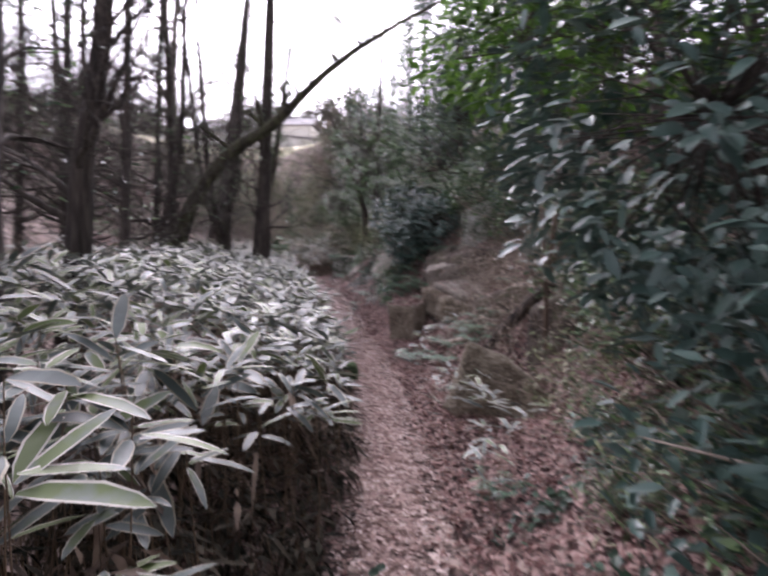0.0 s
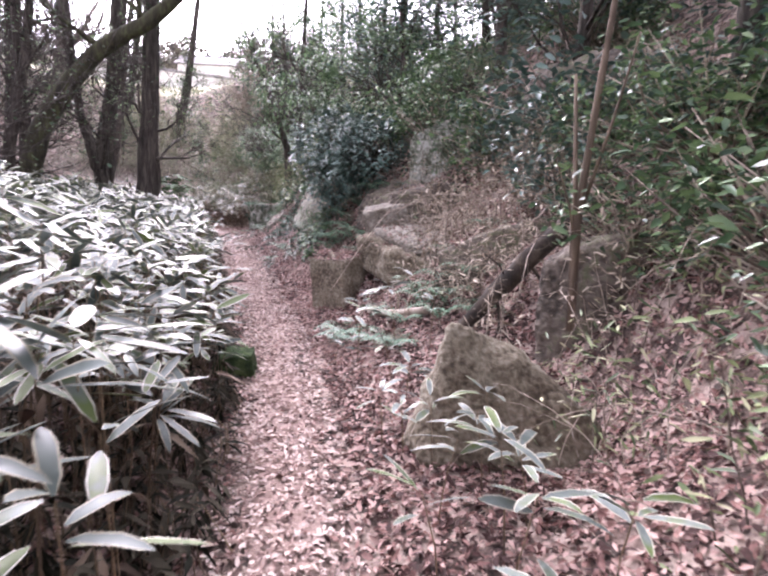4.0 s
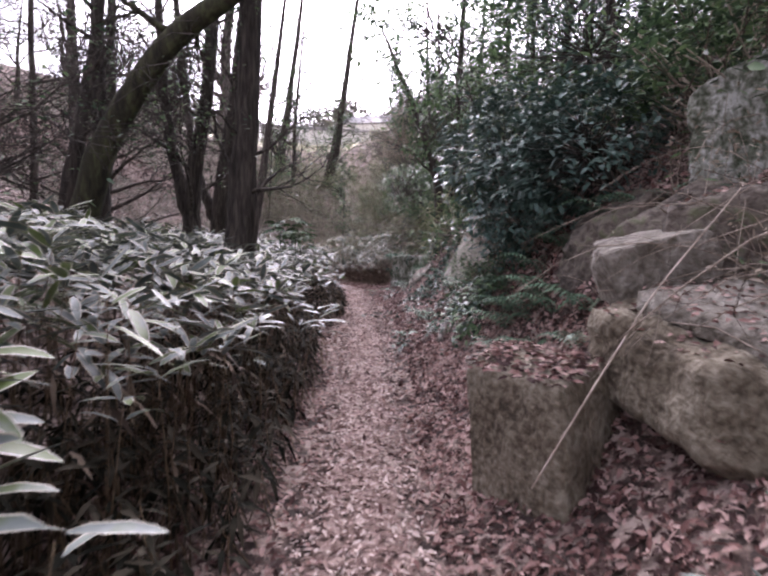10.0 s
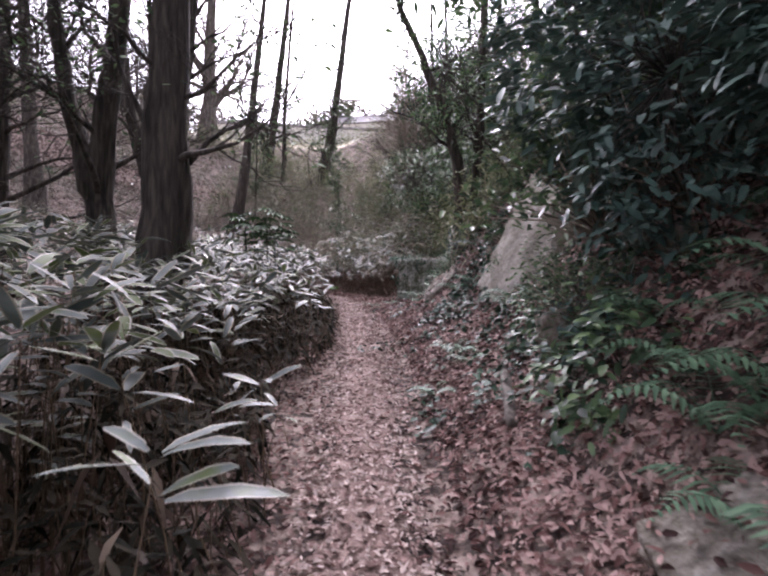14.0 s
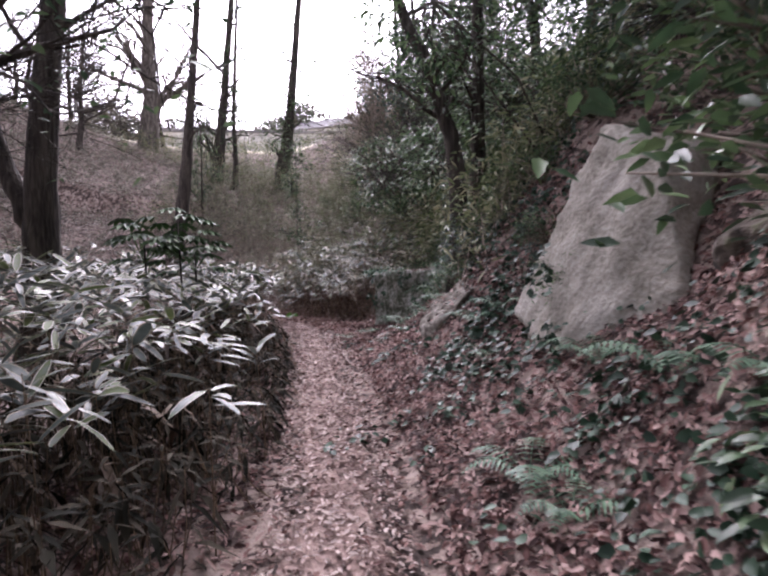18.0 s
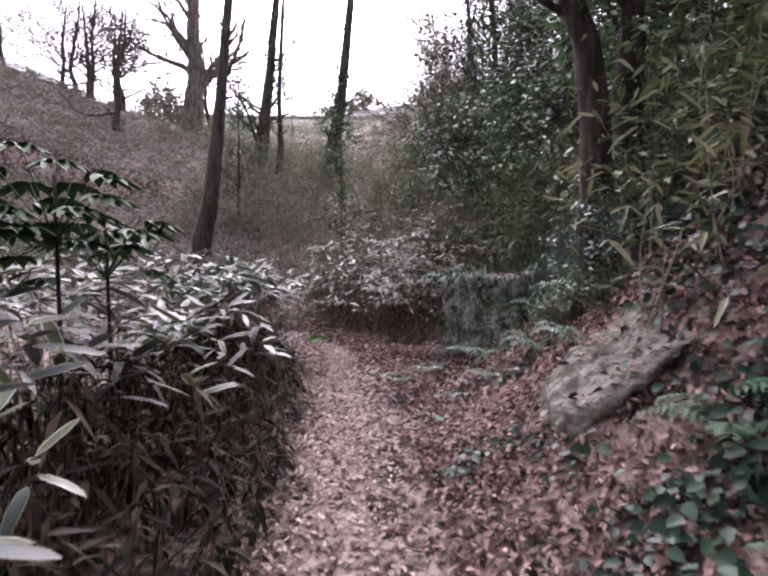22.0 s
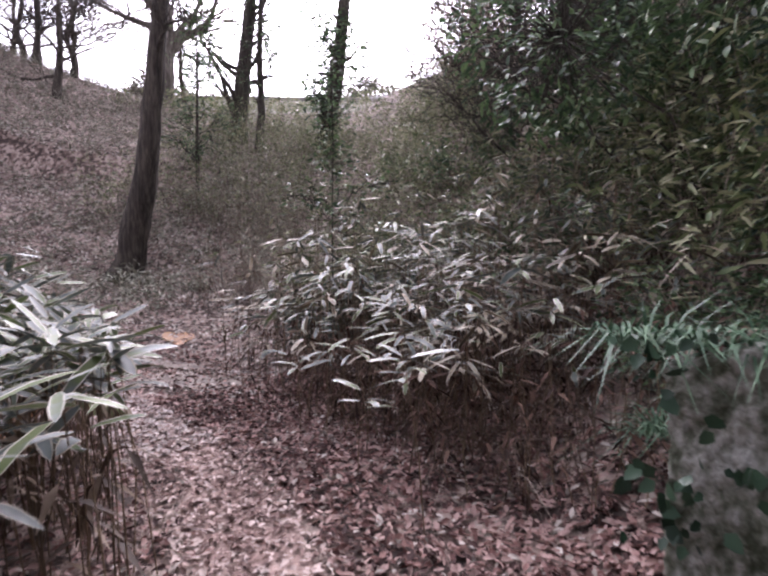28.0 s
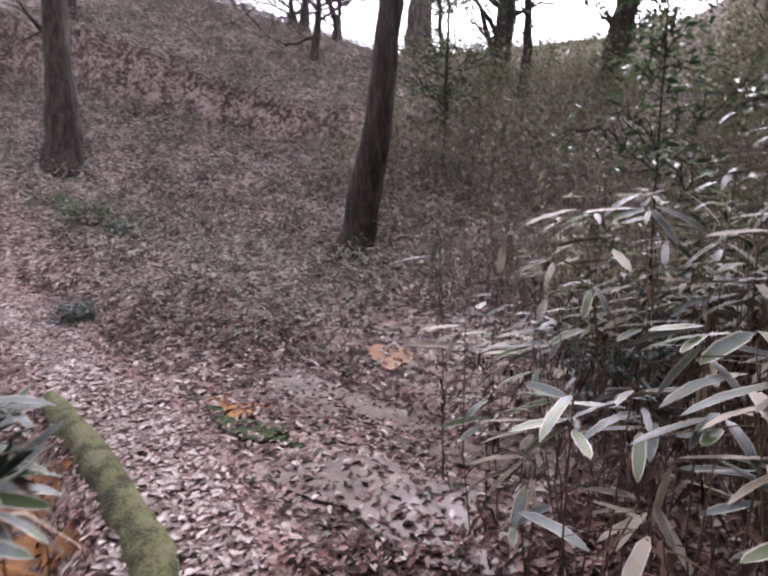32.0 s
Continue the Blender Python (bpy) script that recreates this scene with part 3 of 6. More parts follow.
HEDGE = "sasa hedge along the footpath"
for y0 in np.arange(-4.5, 20.4, 2.5):
    y1 = min(y0 + 2.5, 20.6)
    n = int(470 * (y1 - y0) / 2.5 * np.interp(y0, [8, 13], [1, 0.62]))
    p, u = beside(n, -4.6, -0.42, y0, y1)
    u = -u
    edge0 = np.interp(p[:, 1], [3, 5.5, 7, 9, 10.6, 12.2, 13.5, 14.7, 17, 20.6], [0.42, 0.58, 0.74, 0.74, 0.75, 0.95, 0.85, 0.7, 0.66, 0.6])
    keep = (u > edge0) & (rng.uniform(0, 1, n) < np.interp(u - edge0, [0, 0.3, 0.6, 2, 4], [np.interp(y0, [-2, 1, 3, 5, 6.5], [0.2, 0.25, 0.4, 0.3, 0.18]), np.interp(y0, [-2, 1, 3, 5, 6.5], [0.55, 0.65, 0.8, 0.75, 0.5]), 1, 0.85, 0.6]))
    p, u = p[keep], u[keep]
    dist, _z = along(TRAIL, p[:, 0], p[:, 1])
    toward = np.stack([np.full(len(u), 0.93), np.full(len(u), 0.2), np.zeros(len(u))], -1) * np.interp(u, [0.4, 1.2, 2], [0.9, 0.4, 0])[:, None]
    thicket("sasa_thicket", "dense waist-high dwarf bamboo with cream-edged leaves", p[:, 0], p[:, 1], hedge_top(u, p[:, 1]), toward, u < 1.7, HEDGE, 0.225)
    # low withered growth whose colour paints the shade under the hedge
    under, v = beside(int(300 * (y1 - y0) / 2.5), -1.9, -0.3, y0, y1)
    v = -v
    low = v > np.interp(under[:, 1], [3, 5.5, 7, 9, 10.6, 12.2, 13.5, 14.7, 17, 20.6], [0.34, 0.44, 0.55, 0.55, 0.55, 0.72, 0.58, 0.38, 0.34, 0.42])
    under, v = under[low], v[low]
    thicket("sasa_undergrowth", "withered leaves and stems under the dwarf bamboo, coloured dark as its shade", under[:, 0], under[:, 1], np.interp(v, [0.3, 0.7, 1.4], [0.22, 0.5, 0.75]), np.zeros((len(v), 3)), v > 0, HEDGE, 0.13, 4, (-0.7, 0.4), (0.16, 0.3), [M_under_shade, M_under_shade], 0.8, M_under_shade, SLIM)

# the stand beyond the bend
for lobe, (cx, cy, ra, rb, tall, n) in enumerate([(-6.7, 24.7, 2.7, 1.4, 1.75, 340), (-5.2, 24.4, 1.3, 0.8, 1.75, 70), (-5.9, 26.0, 2.4, 1.3, 2.1, 230)]):
    a, r = rng.uniform(0, 6.28, n), np.sqrt(rng.uniform(0, 1, n))
    bx, by = np.cos(a) * r * ra + rng.normal(0, 0.2, n), np.sin(a) * r * rb + rng.normal(0, 0.2, n)
    px, py = cx - bx * 0.72 - by * 0.69, cy + bx * 0.69 - by * 0.72
    clear = np.abs(along(BEND, px, py)[0]) > 1.0
    px, py, r = px[clear], py[clear], r[clear]
    outd = unit(np.stack([px - cx, py - cy, 0 * px], -1)) * r[:, None] + np.array([-0.35, -0.3, 0])
    green = rng.uniform(0, 1, len(px)) < 0.6
    for pick, mats, word in ((green, None, "straggling dwarf bamboo stand with cream-edged leaves"), (~green, [M_faded, M_sasa_edge], "tangled half-withered dwarf bamboo stand")):
        thicket("sasa_thicket", word, px[pick], py[pick], np.interp(r[pick], [0, 0.6, 1], [1, 0.95, 0.65]) * tall * rng.uniform(0.42, 1.06, pick.sum()), outd[pick] * 1.3, r[pick] >= 0, "sasa stand at the bend", 0.21, 6, (-0.25, 0.2), (0.13, 0.2), mats, 1.8, M_rust, BLADE, 0.1)

# withered growth in front of the stand
n = 420
a, r = rng.uniform(0, 6.28, n), np.sqrt(rng.uniform(0, 1, n))
bx, by = np.cos(a) * r * 2.4, np.sin(a) * r * 1.0
px, py = -6.0 - bx * 0.72 - by * 0.69, 23.75 + bx * 0.69 - by * 0.72
clear = along(BEND, px, py)[0] > 0.7
px, py = px[clear], py[clear]
thicket("sasa_undergrowth", "brown withered stems in front of the bamboo stand", px, py, rng.uniform(0.2, 0.75, len(px)), np.zeros((len(px), 3)), px < 0, "sasa stand at the bend", 0.13, 4, (-0.7, 0.4), (0.12, 0.25), [M_rust, M_rust], 0.8, M_rust, SLIM, 0.1)

# the small stand in the crook of the bend
for cx, cy, n, tall in ((-7.95, 21.5, 70, 1.15), (-7.3, 20.85, 80, 1.2)):
    a, r = rng.uniform(0, 6.28, n), np.sqrt(rng.uniform(0, 1, n))
    px, py = cx + np.cos(a) * r * 0.65, cy + np.sin(a) * r * 0.55
    thicket("sasa_thicket", "small clump of dwarf bamboo above the stream", px, py, np.interp(r, [0, 1], [tall, tall * 0.78]), np.stack([np.cos(a), np.sin(a), 0 * a], -1) * 0.5, r > 0, "sasa stand at the bend")

# the hedge's thick end at the bend
n = 70
a, r = rng.uniform(0, 6.28, n), np.sqrt(rng.uniform(0, 1, n))
px, py = -6.75 + np.cos(a) * r * 0.65, 19.95 + np.sin(a) * r * 0.7
thicket("sasa_thicket", "dense end of the dwarf bamboo hedge", px, py, np.interp(r, [0, 1], [1.3, 1.05]), np.stack([np.cos(a), np.sin(a), 0 * a], -1) * 0.5, r > 0.3, "sasa stand at the bend", 0.225)

# single shoots whose leaves can be told apart


def sasa_shoot(x, y, height, size=0.2, count=5, green=0.0, seed=1):
    g = np.random.default_rng(seed)
    z = float(land(x, y))
    t = thing("sasa_shoot", "single dwarf bamboo shoot with white-edged leaves", "bamboo", (x, y, z - 0.01), "sasa shoots beside the footpath")
    bend = g.normal(0, 0.07, 2)
    tip = np.array([bend[0], bend[1], height])
    v, q = tube([(0, 0, 0), (bend[0] * 0.3, bend[1] * 0.3, height * 0.5), tip], [0.004, 0.0035, 0.002], 5)
    piece("culm", mesh_of("culm", v, q, M_culm), t)
    b, d, up, ln = whorls(tip[None], count, size, (0.0, 0.7), g)
    for k in range(count):
        v, q, s = leaves(b[k:k + 1], d[k:k + 1], up[k:k + 1], ln[k:k + 1], ln[k:k + 1] * 0.2, BLADE, droop=g.uniform(0.1, 0.4))
        piece("leaf", mesh_of("leaf", v, q, [M_sasa, M_sasa_edge], s), t)
    return t


for k, (x, y, h) in enumerate([(0.45, 0.0, 0.6), (0.38, 0.35, 0.45), (0.3, 1.2, 0.5), (0.42, 1.5, 0.55), (0.2, 1.7, 0.5), (0.5, 1.9, 0.5), (0.25, 2.2, 0.45), (0.12, 2.9, 0.4),
                               (0.28, 2.75, 0.4), (0.0, 3.2, 0.35), (-0.21, 4.88, 0.62), (0.15, 5.1, 0.6), (0.3, 5.6, 0.5), (-0.45, 5.2, 0.25), (-1.05, 0.3, 1.1), (-1.3, 3.2, 1.25),
                               (-1.6, 5.4, 0.9), (-2.05, 6.6, 1.0), (-2.3, 7.9, 1.0), (-2.5, 9.0, 0.95), (-2.9, 10.6, 0.7), (-3.05, 10.9, 0.45), (-3.8, 13.4, 0.8), (-4.1, 14.7, 0.75),
                               (-5.1, 17.7, 0.75), (-5.65, 21.7, 0.85), (-6.2, 22.3, 0.55), (-7.8, 21.9, 0.9),
                               (-8.1, 22.2, 0.8), (-7.35, 21.6, 0.9), (-6.6, 20.9, 1.0), (-6.9, 23.0, 0.6), (-7.6, 23.6, 0.5), (-6.3, 22.75, 0.7),
                               (0.39, 3.4, 0.4), (0.5, 2.4, 0.45), (0.6, 2.7, 0.5), (0.35, 2.9, 0.35), (0.57, 0.7, 0.5), (0.79, 1.5, 0.4), (0.43, 0.25, 0.35), (0.09, 4.2, 0.35), (0.2, 3.9, 0.3), (0.65, 2.1, 0.4), (-0.1, 6.3, 0.45), (-0.2, 5.45, 0.35), (0.45, 4.7, 0.5)]):
    sasa_shoot(x, y, h, 0.22, 4 + k % 4, seed=k + 11)
_p, _u = beside(26, -1.35, -0.75, -3.5, 13)
for k, (x, y) in enumerate(_p):
    if -_u[k] > np.interp(y, [6, 9, 13, 19], [0.45, 0.5, 0.65, 0.65]):
        sasa_shoot(float(x), float(y), float(rng.uniform(0.35, 0.9)), 0.21, 4 + k % 3, seed=k + 90)

# ---------------------------------------------------------------- trees


def wander(p, d, length, steps, g, crook=0.12, lift=0.0):
    out, p, d = [np.array(p, float)], np.array(p, float), unit(d)
    for _ in range(steps):
        d = unit(d + g.normal(0, crook, 3) + np.array([0, 0, lift]))
        p = p + d * length / steps
        out.append(p.copy())
    return np.array(out), d


def boughs(spine, radii, g, count, reach, start=0.35, twigs=5, spread=(0.3, 1.4), stout=0.38, reachout=(0.3, 0.7), thick=1.0):
    """Limbs and twigs growing from a trunk. Returns tubes and the twig tips."""
    limbs, tubes, tips = [], [], []
    d = np.linspace(0, 1, len(spine))
    for k in range(count):
        f = start + (0.98 - start) * (k + g.uniform(0, 1)) / count
        p = np.array([np.interp(f, d, spine[:, c]) for c in range(3)])
        r = np.interp(f, d, radii) * stout
        a = g.uniform(0, 6.28)
        way = np.array([np.cos(a), np.sin(a), g.uniform(*spread)])
        ln = reach * (1.15 - f * 0.7) * g.uniform(0.6, 1.2)
        limb, _ = wander(p, way, ln, 6, g, 0.22, 0.06)
        rr = r * np.array([1, 0.8, 0.62, 0.46, 0.33, 0.22, 0.12])
        limbs.append(tube(limb, rr, 6))
        for _ in range(twigs):
            m = g.integers(2, 7)
            tw, _ = wander(limb[m], limb[m] - limb[m - 1] + g.normal(0, 0.5, 3) * ln / 6, ln * g.uniform(*reachout), 4, g, 0.25, 0.05)
            tubes.append(tube(tw, np.linspace(max(rr[m] * 0.5, 0.006 * thick), 0.003 * thick, 5), 3))
            for j in (1, 2, 3, 4):
                fine, _ = wander(tw[j], tw[j] - tw[j - 1] + g.normal(0, 0.6, 3) * ln / 12, ln * g.uniform(0.15, 0.4), 3, g, 0.3, 0.04)
                tubes.append(tube(fine, np.array([0.005, 0.004, 0.003, 0.002]) * thick, 3))
            tips.append(tw[-1])
            tips.append(tw[2])
    return limbs, tubes, np.array(tips)


def crown_leaves(tips, per, size, g, ratio=0.4, spread=0.25, rise=(-0.4, 0.5), pattern=BROAD):
    n = len(tips) * per
    base = np.repeat(tips, per, 0) + g.normal(0, spread, (n, 3))
    ln = size * g.uniform(0.6, 1.3, n)
    up = unit(np.array([0, 0, 1.0]) + g.normal(0, 0.5, (n, 3)))
    return leaves(base, scatter_dirs(n, g, rise), up, ln, ln * ratio, pattern, droop=g.uniform(0, 0.4, n))


def tree(x, y, spine, r, label, bark=None, limbs=8, reach=1.8, leaf=None, per=0, size=0.08, seed=1, start=0.35, twigs=5, vine=False, name="tree", group="", spread=0.1, flare=1.5, stout=0.38, rise=(0.3, 1.4), reachout=(0.3, 0.7)):
    """A tree at (x, y); spine: offsets from its foot."""
    g = np.random.default_rng(seed)
    z = float(land(x, y)) - 0.08 - r * 0.8
    t = thing(name, label, "tree", (x, y, z), group)
    sp = np.asarray(spine, float)
    if sp[-1, 2] > 6.5:
        sp[-1] += (sp[-1] - sp[-2]) * 1.3
    d = np.linspace(0, 1, len(sp))
    f = np.linspace(0, 1, 20)
    line = np.stack([np.interp(f, d, sp[:, c]) for c in range(3)], -1)
    for _ in range(2):
        line[1:-1] = (line[:-2] + 2 * line[1:-1] + line[2:]) / 4
    line[1:-1] += g.normal(0, min(r * 0.1, 0.012), (18, 3)) * np.array([1, 1, 0.2])
    radii = r * np.interp(f, [0, 0.04, 0.12, 0.75, 1], [flare, 1.2, 1.0, 0.55, 0.16])
    bark = bark or M_bark
    v, q = tube(line, radii, 12, 0.07, seed)
    piece("trunk", mesh_of("trunk", v, q, bark, None, True), t)
    arms, tubes, tips = boughs(line, radii, g, limbs, reach, start, twigs, rise, stout, reachout, float(np.interp(y, [5, 20, 30, 38], [1, 1.3, 1.4, 2.2])))
    for v, q in arms:
        piece("limb", mesh_of("limb", v, q, bark, None, True), t)
    v, q, s = join(tubes)
    tagged(piece("twigwork", mesh_of("twigwork", v, q, bark, None, True), t), kind="stuff")
    if leaf and per:
        v, q, s = crown_leaves(tips, per, size, g, spread=spread)
        tagged(piece("crown", mesh_of("crown", v, q, leaf, s), t), kind="stuff")
    if vine:
        k = np.linspace(0, 1, 24)
        c = np.stack([np.interp(k * 0.7, f, line[:, j]) for j in range(3)], -1)
        rr = np.interp(k * 0.7, f, radii) * 1.02
        w = 1.2 + k * 3.0
        c = c + np.stack([np.cos(w) * rr, np.sin(w) * rr, 0 * k], -1)
        v, q = tube(c, np.full(24, 0.014), 5, 0.1)
        piece("vine", mesh_of("vine", v, q, M_bark_pale, None, True), t, "pale climbing vine")
    return t


tree(-7.5, 12.0, [(0, 0, 0), (0, 0, 0.9), (0.05, 0, 1.8), (0.4, 0, 2.7), (0.85, 0, 3.4), (1.4, 0, 4.1), (1.95, 0, 4.55), (2.7, 0, 4.85), (3.3, 0, 5.4), (3.9, 0, 6.1), (5.1, 0, 7.2), (6.2, 0, 7.7)], 0.235, "dark mossy tree with a strongly bowed trunk", M_bark_moss, 12, 2.4, seed=3, start=0.5, twigs=11, stout=0.45)
tree(-7.95, 12.3, [(0, 0, 0), (-0.1, 0, 1.6), (0.15, 0.1, 3), (0.5, 0.2, 5), (0.55, 0.3, 9)], 0.15, "slender dark trunk beside the bowed tree", None, 16, 2.4, M_dark, 4, 0.08, seed=4, twigs=10, start=0.36)
tree(-7.9, 13.2, [(0, 0, 0), (-0.2, 0, 2), (-0.3, 0.1, 4), (-0.5, 0.2, 9)], 0.18, "straight dark forest tree", None, 18, 2.4, M_dark, 4, 0.08, seed=5, twigs=10, start=0.36)
tree(-5.5, 13.3, [(0, 0, 0), (0.12, 0, 2), (0.2, 0, 4), (0.35, 0.1, 10)], 0.3, "stout dark-barked tree behind the bamboo hedge", None, 16, 2.4, M_dark, 5, 0.08, seed=6, start=0.34, twigs=11, stout=0.2, rise=(0.3, 1.2))
tree(-6.8, 13.95, [(0, 0, 0), (0.05, 0, 1.6), (0.05, 0, 2.4), (0.4, 0, 4.5), (0.7, 0.1, 9.5)], 0.2, "forked dark tree in the wood", None, 12, 2.2, M_dark, 3, 0.08, seed=7, start=0.36, twigs=10, stout=0.3)
tree(-6.78, 13.9, [(0, 0, 1.9), (-0.35, 0, 2.9), (-0.6, 0, 4.5), (-0.9, 0.1, 8.5)], 0.12, "second stem of the forked dark tree", None, 12, 2.0, seed=8, flare=1.0, twigs=10)
tree(-8.3, 17.3, [(0, 0, 0), (0.1, 0, 1.5), (0.2, 0, 2.9), (0.55, 0, 5), (1.0, 0.1, 10)], 0.25, "large grey-brown forked tree on the slope", M_bark, 12, 2.6, seed=9, start=0.55, twigs=11, stout=0.3, rise=(0.8, 1.8))
tree(-8.32, 17.3, [(0.05, 0, 1.9), (-0.35, 0, 2.7), (-0.7, 0, 4), (-1.2, 0, 8)], 0.14, "second stem of the forked slope tree", M_bark, 10, 2.0, seed=10, flare=1.0, twigs=10, start=0.45, rise=(0.7, 1.7))
tree(-3.62, 1.6, [(0, 0, 0), (0.15, 0, 1.5), (0.3, 0, 2.8), (0.45, 0.1, 4.2), (1.0, 0.1, 10)], 0.145, "straight dark trunk leaning over the bamboo", None, 14, 2.2, seed=11, start=0.35, twigs=10)
tree(-3.45, 0.35, [(0, 0, 0), (0.05, 0, 2), (0.2, 0, 4), (0.4, 0, 10)], 0.22, "thick trunk wound with pale vines", None, 12, 2.4, M_dark, 5, 0.09, seed=12, start=0.38, vine=True, twigs=10, stout=0.25)
tree(-13.55, 28.75, [(0, 0, 0), (0.2, 0, 0.9), (0.5, 0, 1.9), (0.75, 0, 3.2), (1.0, 0, 5), (1.5, 0, 9)], 0.3, "leaning rough-barked tree at the slope's foot", M_bark, 9, 2.2, seed=13, start=0.72, vine=True, flare=1.9, twigs=9)
tree(-21.0, 26.8, [(0, 0, 0), (-0.15, 0.1, 1.5), (-0.3, 0.1, 3), (-0.6, 0.2, 9)], 0.43, "dark straight tree at the foot of the hill", M_bark, 9, 2.6, seed=14, start=0.62, flare=1.6, twigs=9)
tree(-15.67, 36.6, [(0, 0, 0), (0.15, 0, 1.5), (0.4, 0, 3), (0.7, 0, 5), (1.2, 0, 9)], 0.32, "dark tree with sprouting leaves on the shrubby slope", M_bark, 20, 2.4, M_dark, 12, 0.12, seed=15, start=0.15)
tree(-14.39, 35.8, [(0, 0, 0), (0.15, 0, 1.5), (0.1, 0, 3.5), (0.5, 0, 8)], 0.14, "thin pale sapling among scrub", M_bark, 9, 1.3, M_dark, 6, 0.12, seed=16, start=0.3)
tree(-12.54, 36.7, [(0, 0, 0), (0.25, 0, 1.5), (0.6, 0, 3), (0.8, 0, 4.5), (1.4, 0, 9)], 0.34, "leaning ivy-grown tree before the bright field", M_bark, 20, 1.1, M_dark, 14, 0.13, seed=17, start=0.12, spread=0.22)
tree(-13.74, 31.5, [(0, 0, 0), (0.05, 0, 1.4), (0.1, 0, 3), (0.15, 0, 5.0)], 0.05, "thin dark evergreen sapling", M_bark, 22, 0.9, M_dark, 9, 0.1, seed=18, start=0.2, spread=0.12)
tree(-8.13, 26.67, [(0, 0, 0), (0.0, 0, 1.4), (0.05, 0, 3), (0.05, 0, 4.6)], 0.012, "thin evergreen sapling in the scrub", M_bark, 16, 0.6, M_dark, 8, 0.09, seed=19, start=0.3, spread=0.12)
tree(-3.02, 19.3, [(0, 0, 0), (0, 0, 0.8), (0.05, 0, 1.6), (-0.1, 0, 2.4), (-0.3, -0.1, 3.2), (-0.9, -0.1, 4.6), (-1.6, -0.3, 6.2)], 0.15, "leaning brown tree on the bank", M_bark, 12, 2.4, M_dark, 4, 0.09, seed=20, start=0.5, twigs=9)
tree(-2.75, 19.6, [(0, 0, 0), (0.05, 0, 1.5), (0.08, 0, 3), (0.2, 0, 7)], 0.13, "slim upright tree on the bank", M_bark, 10, 1.6, M_dark, 8, 0.09, seed=21, start=0.35)
tree(-21.6, 40.2, [(0, 0, 0), (0.1, 0, 1.5), (0.4, 0, 3.2), (0.2, 0, 5.5), (0.6, 0, 11)], 0.58, "large bare tree on the hillside", M_bark_pale, 14, 5.5, seed=22, start=0.3, twigs=18, stout=0.42, rise=(0.5, 1.6), reachout=(0.4, 0.9))

# hilltop and background trees, a few shapes repeated
bare = [tree(-26 - 3 * k, 38 + 2 * k, [(0, 0, 0), (0.1, 0, 0.8), (0.3 * (-1) ** k, 0, 1.6), (0.2, 0, 3.0), (0.5, 0.2, 5.5)], 0.15, "small bare tree on the grassy hilltop", M_bark, 9, 3.2, seed=30 + k, start=0.25, twigs=13, group="bare hilltop trees", stout=0.5, rise=(0.1, 1.3), reachout=(0.5, 1.1)) for k in range(3)]
for k, (x, y) in enumerate([(-22.1, 35.3), (-24.5, 38.5), (-27.5, 39.5), (-29, 34.5), (-31, 31), (-27.5, 29.5), (-33, 27), (-30, 25.5), (-34, 40), (-23, 44), (-28, 42)]):
    copy_thing(bare[k % 3], pose(x, y, float(land(x, y)) - 0.1, 0, 0, 67 * k))
wood = [tree(-9.5 - 2 * k, 10 + k, [(0, 0, 0), (0.1, 0, 2), (0.15, 0.1, 5), (0.3, 0.2, 11)], 0.15 - 0.02 * k, "slender forest tree with sparse dark foliage", M_bark, 24, 2.8, M_dark, 2, 0.085, seed=40 + k, start=0.16, twigs=9, group="background forest trees", spread=0.16, rise=(-0.1, 0.5)) for k in range(3)]
for k, (x, y) in enumerate([(-9.8, 15.2), (-11.5, 13), (-13, 16.5), (-15, 12), (-12, 9.5), (-8.8, 10), (-10, 7.2), (-7, 8.4), (-14, 8.5), (-16.5, 15), (-18, 10.5), (-11, 4), (-14, 4.5), (-10.5, 0)]):
    copy_thing(wood[k % 3], pose(x, y, float(land(x, y)) - 0.1, 0, 0, 53 * k))
bankw = [tree(2.5 + k, 14 + 3 * k, [(0, 0, 0), (-0.1, 0, 1.5), (-0.25, 0.1, 4), (-0.4, 0.1, 7.5)], 0.11, "evergreen broadleaf tree on the steep bank", M_bark, 15, 2.6, M_dark if k else M_teal, 22, 0.13, seed=50 + k, start=0.12, twigs=8, group="evergreen trees on the bank", spread=0.25) for k in range(3)]
for k, (x, y) in enumerate([(3.0, 4.6), (3.2, 1.5), (4, -2), (2.6, 7.8), (4.5, 5.5), (2.2, 10.8), (0.6, 15.4), (2.6, 13.2), (-0.2, 18.4), (1.8, 19.6), (-0.6, 21.5), (-1.4, 24.2), (0.8, 24), (-3.2, 27.5), (-1.2, 28), (-4.8, 31), (-6, 34.5), (3.6, 17), (5, 10), (5.5, 14.5), (3, 23), (2.2, -3.6)]):
    copy_thing(bankw[k % 3], pose(x, y, float(land(x, y)) - 0.1, 0, 0, 71 * k))

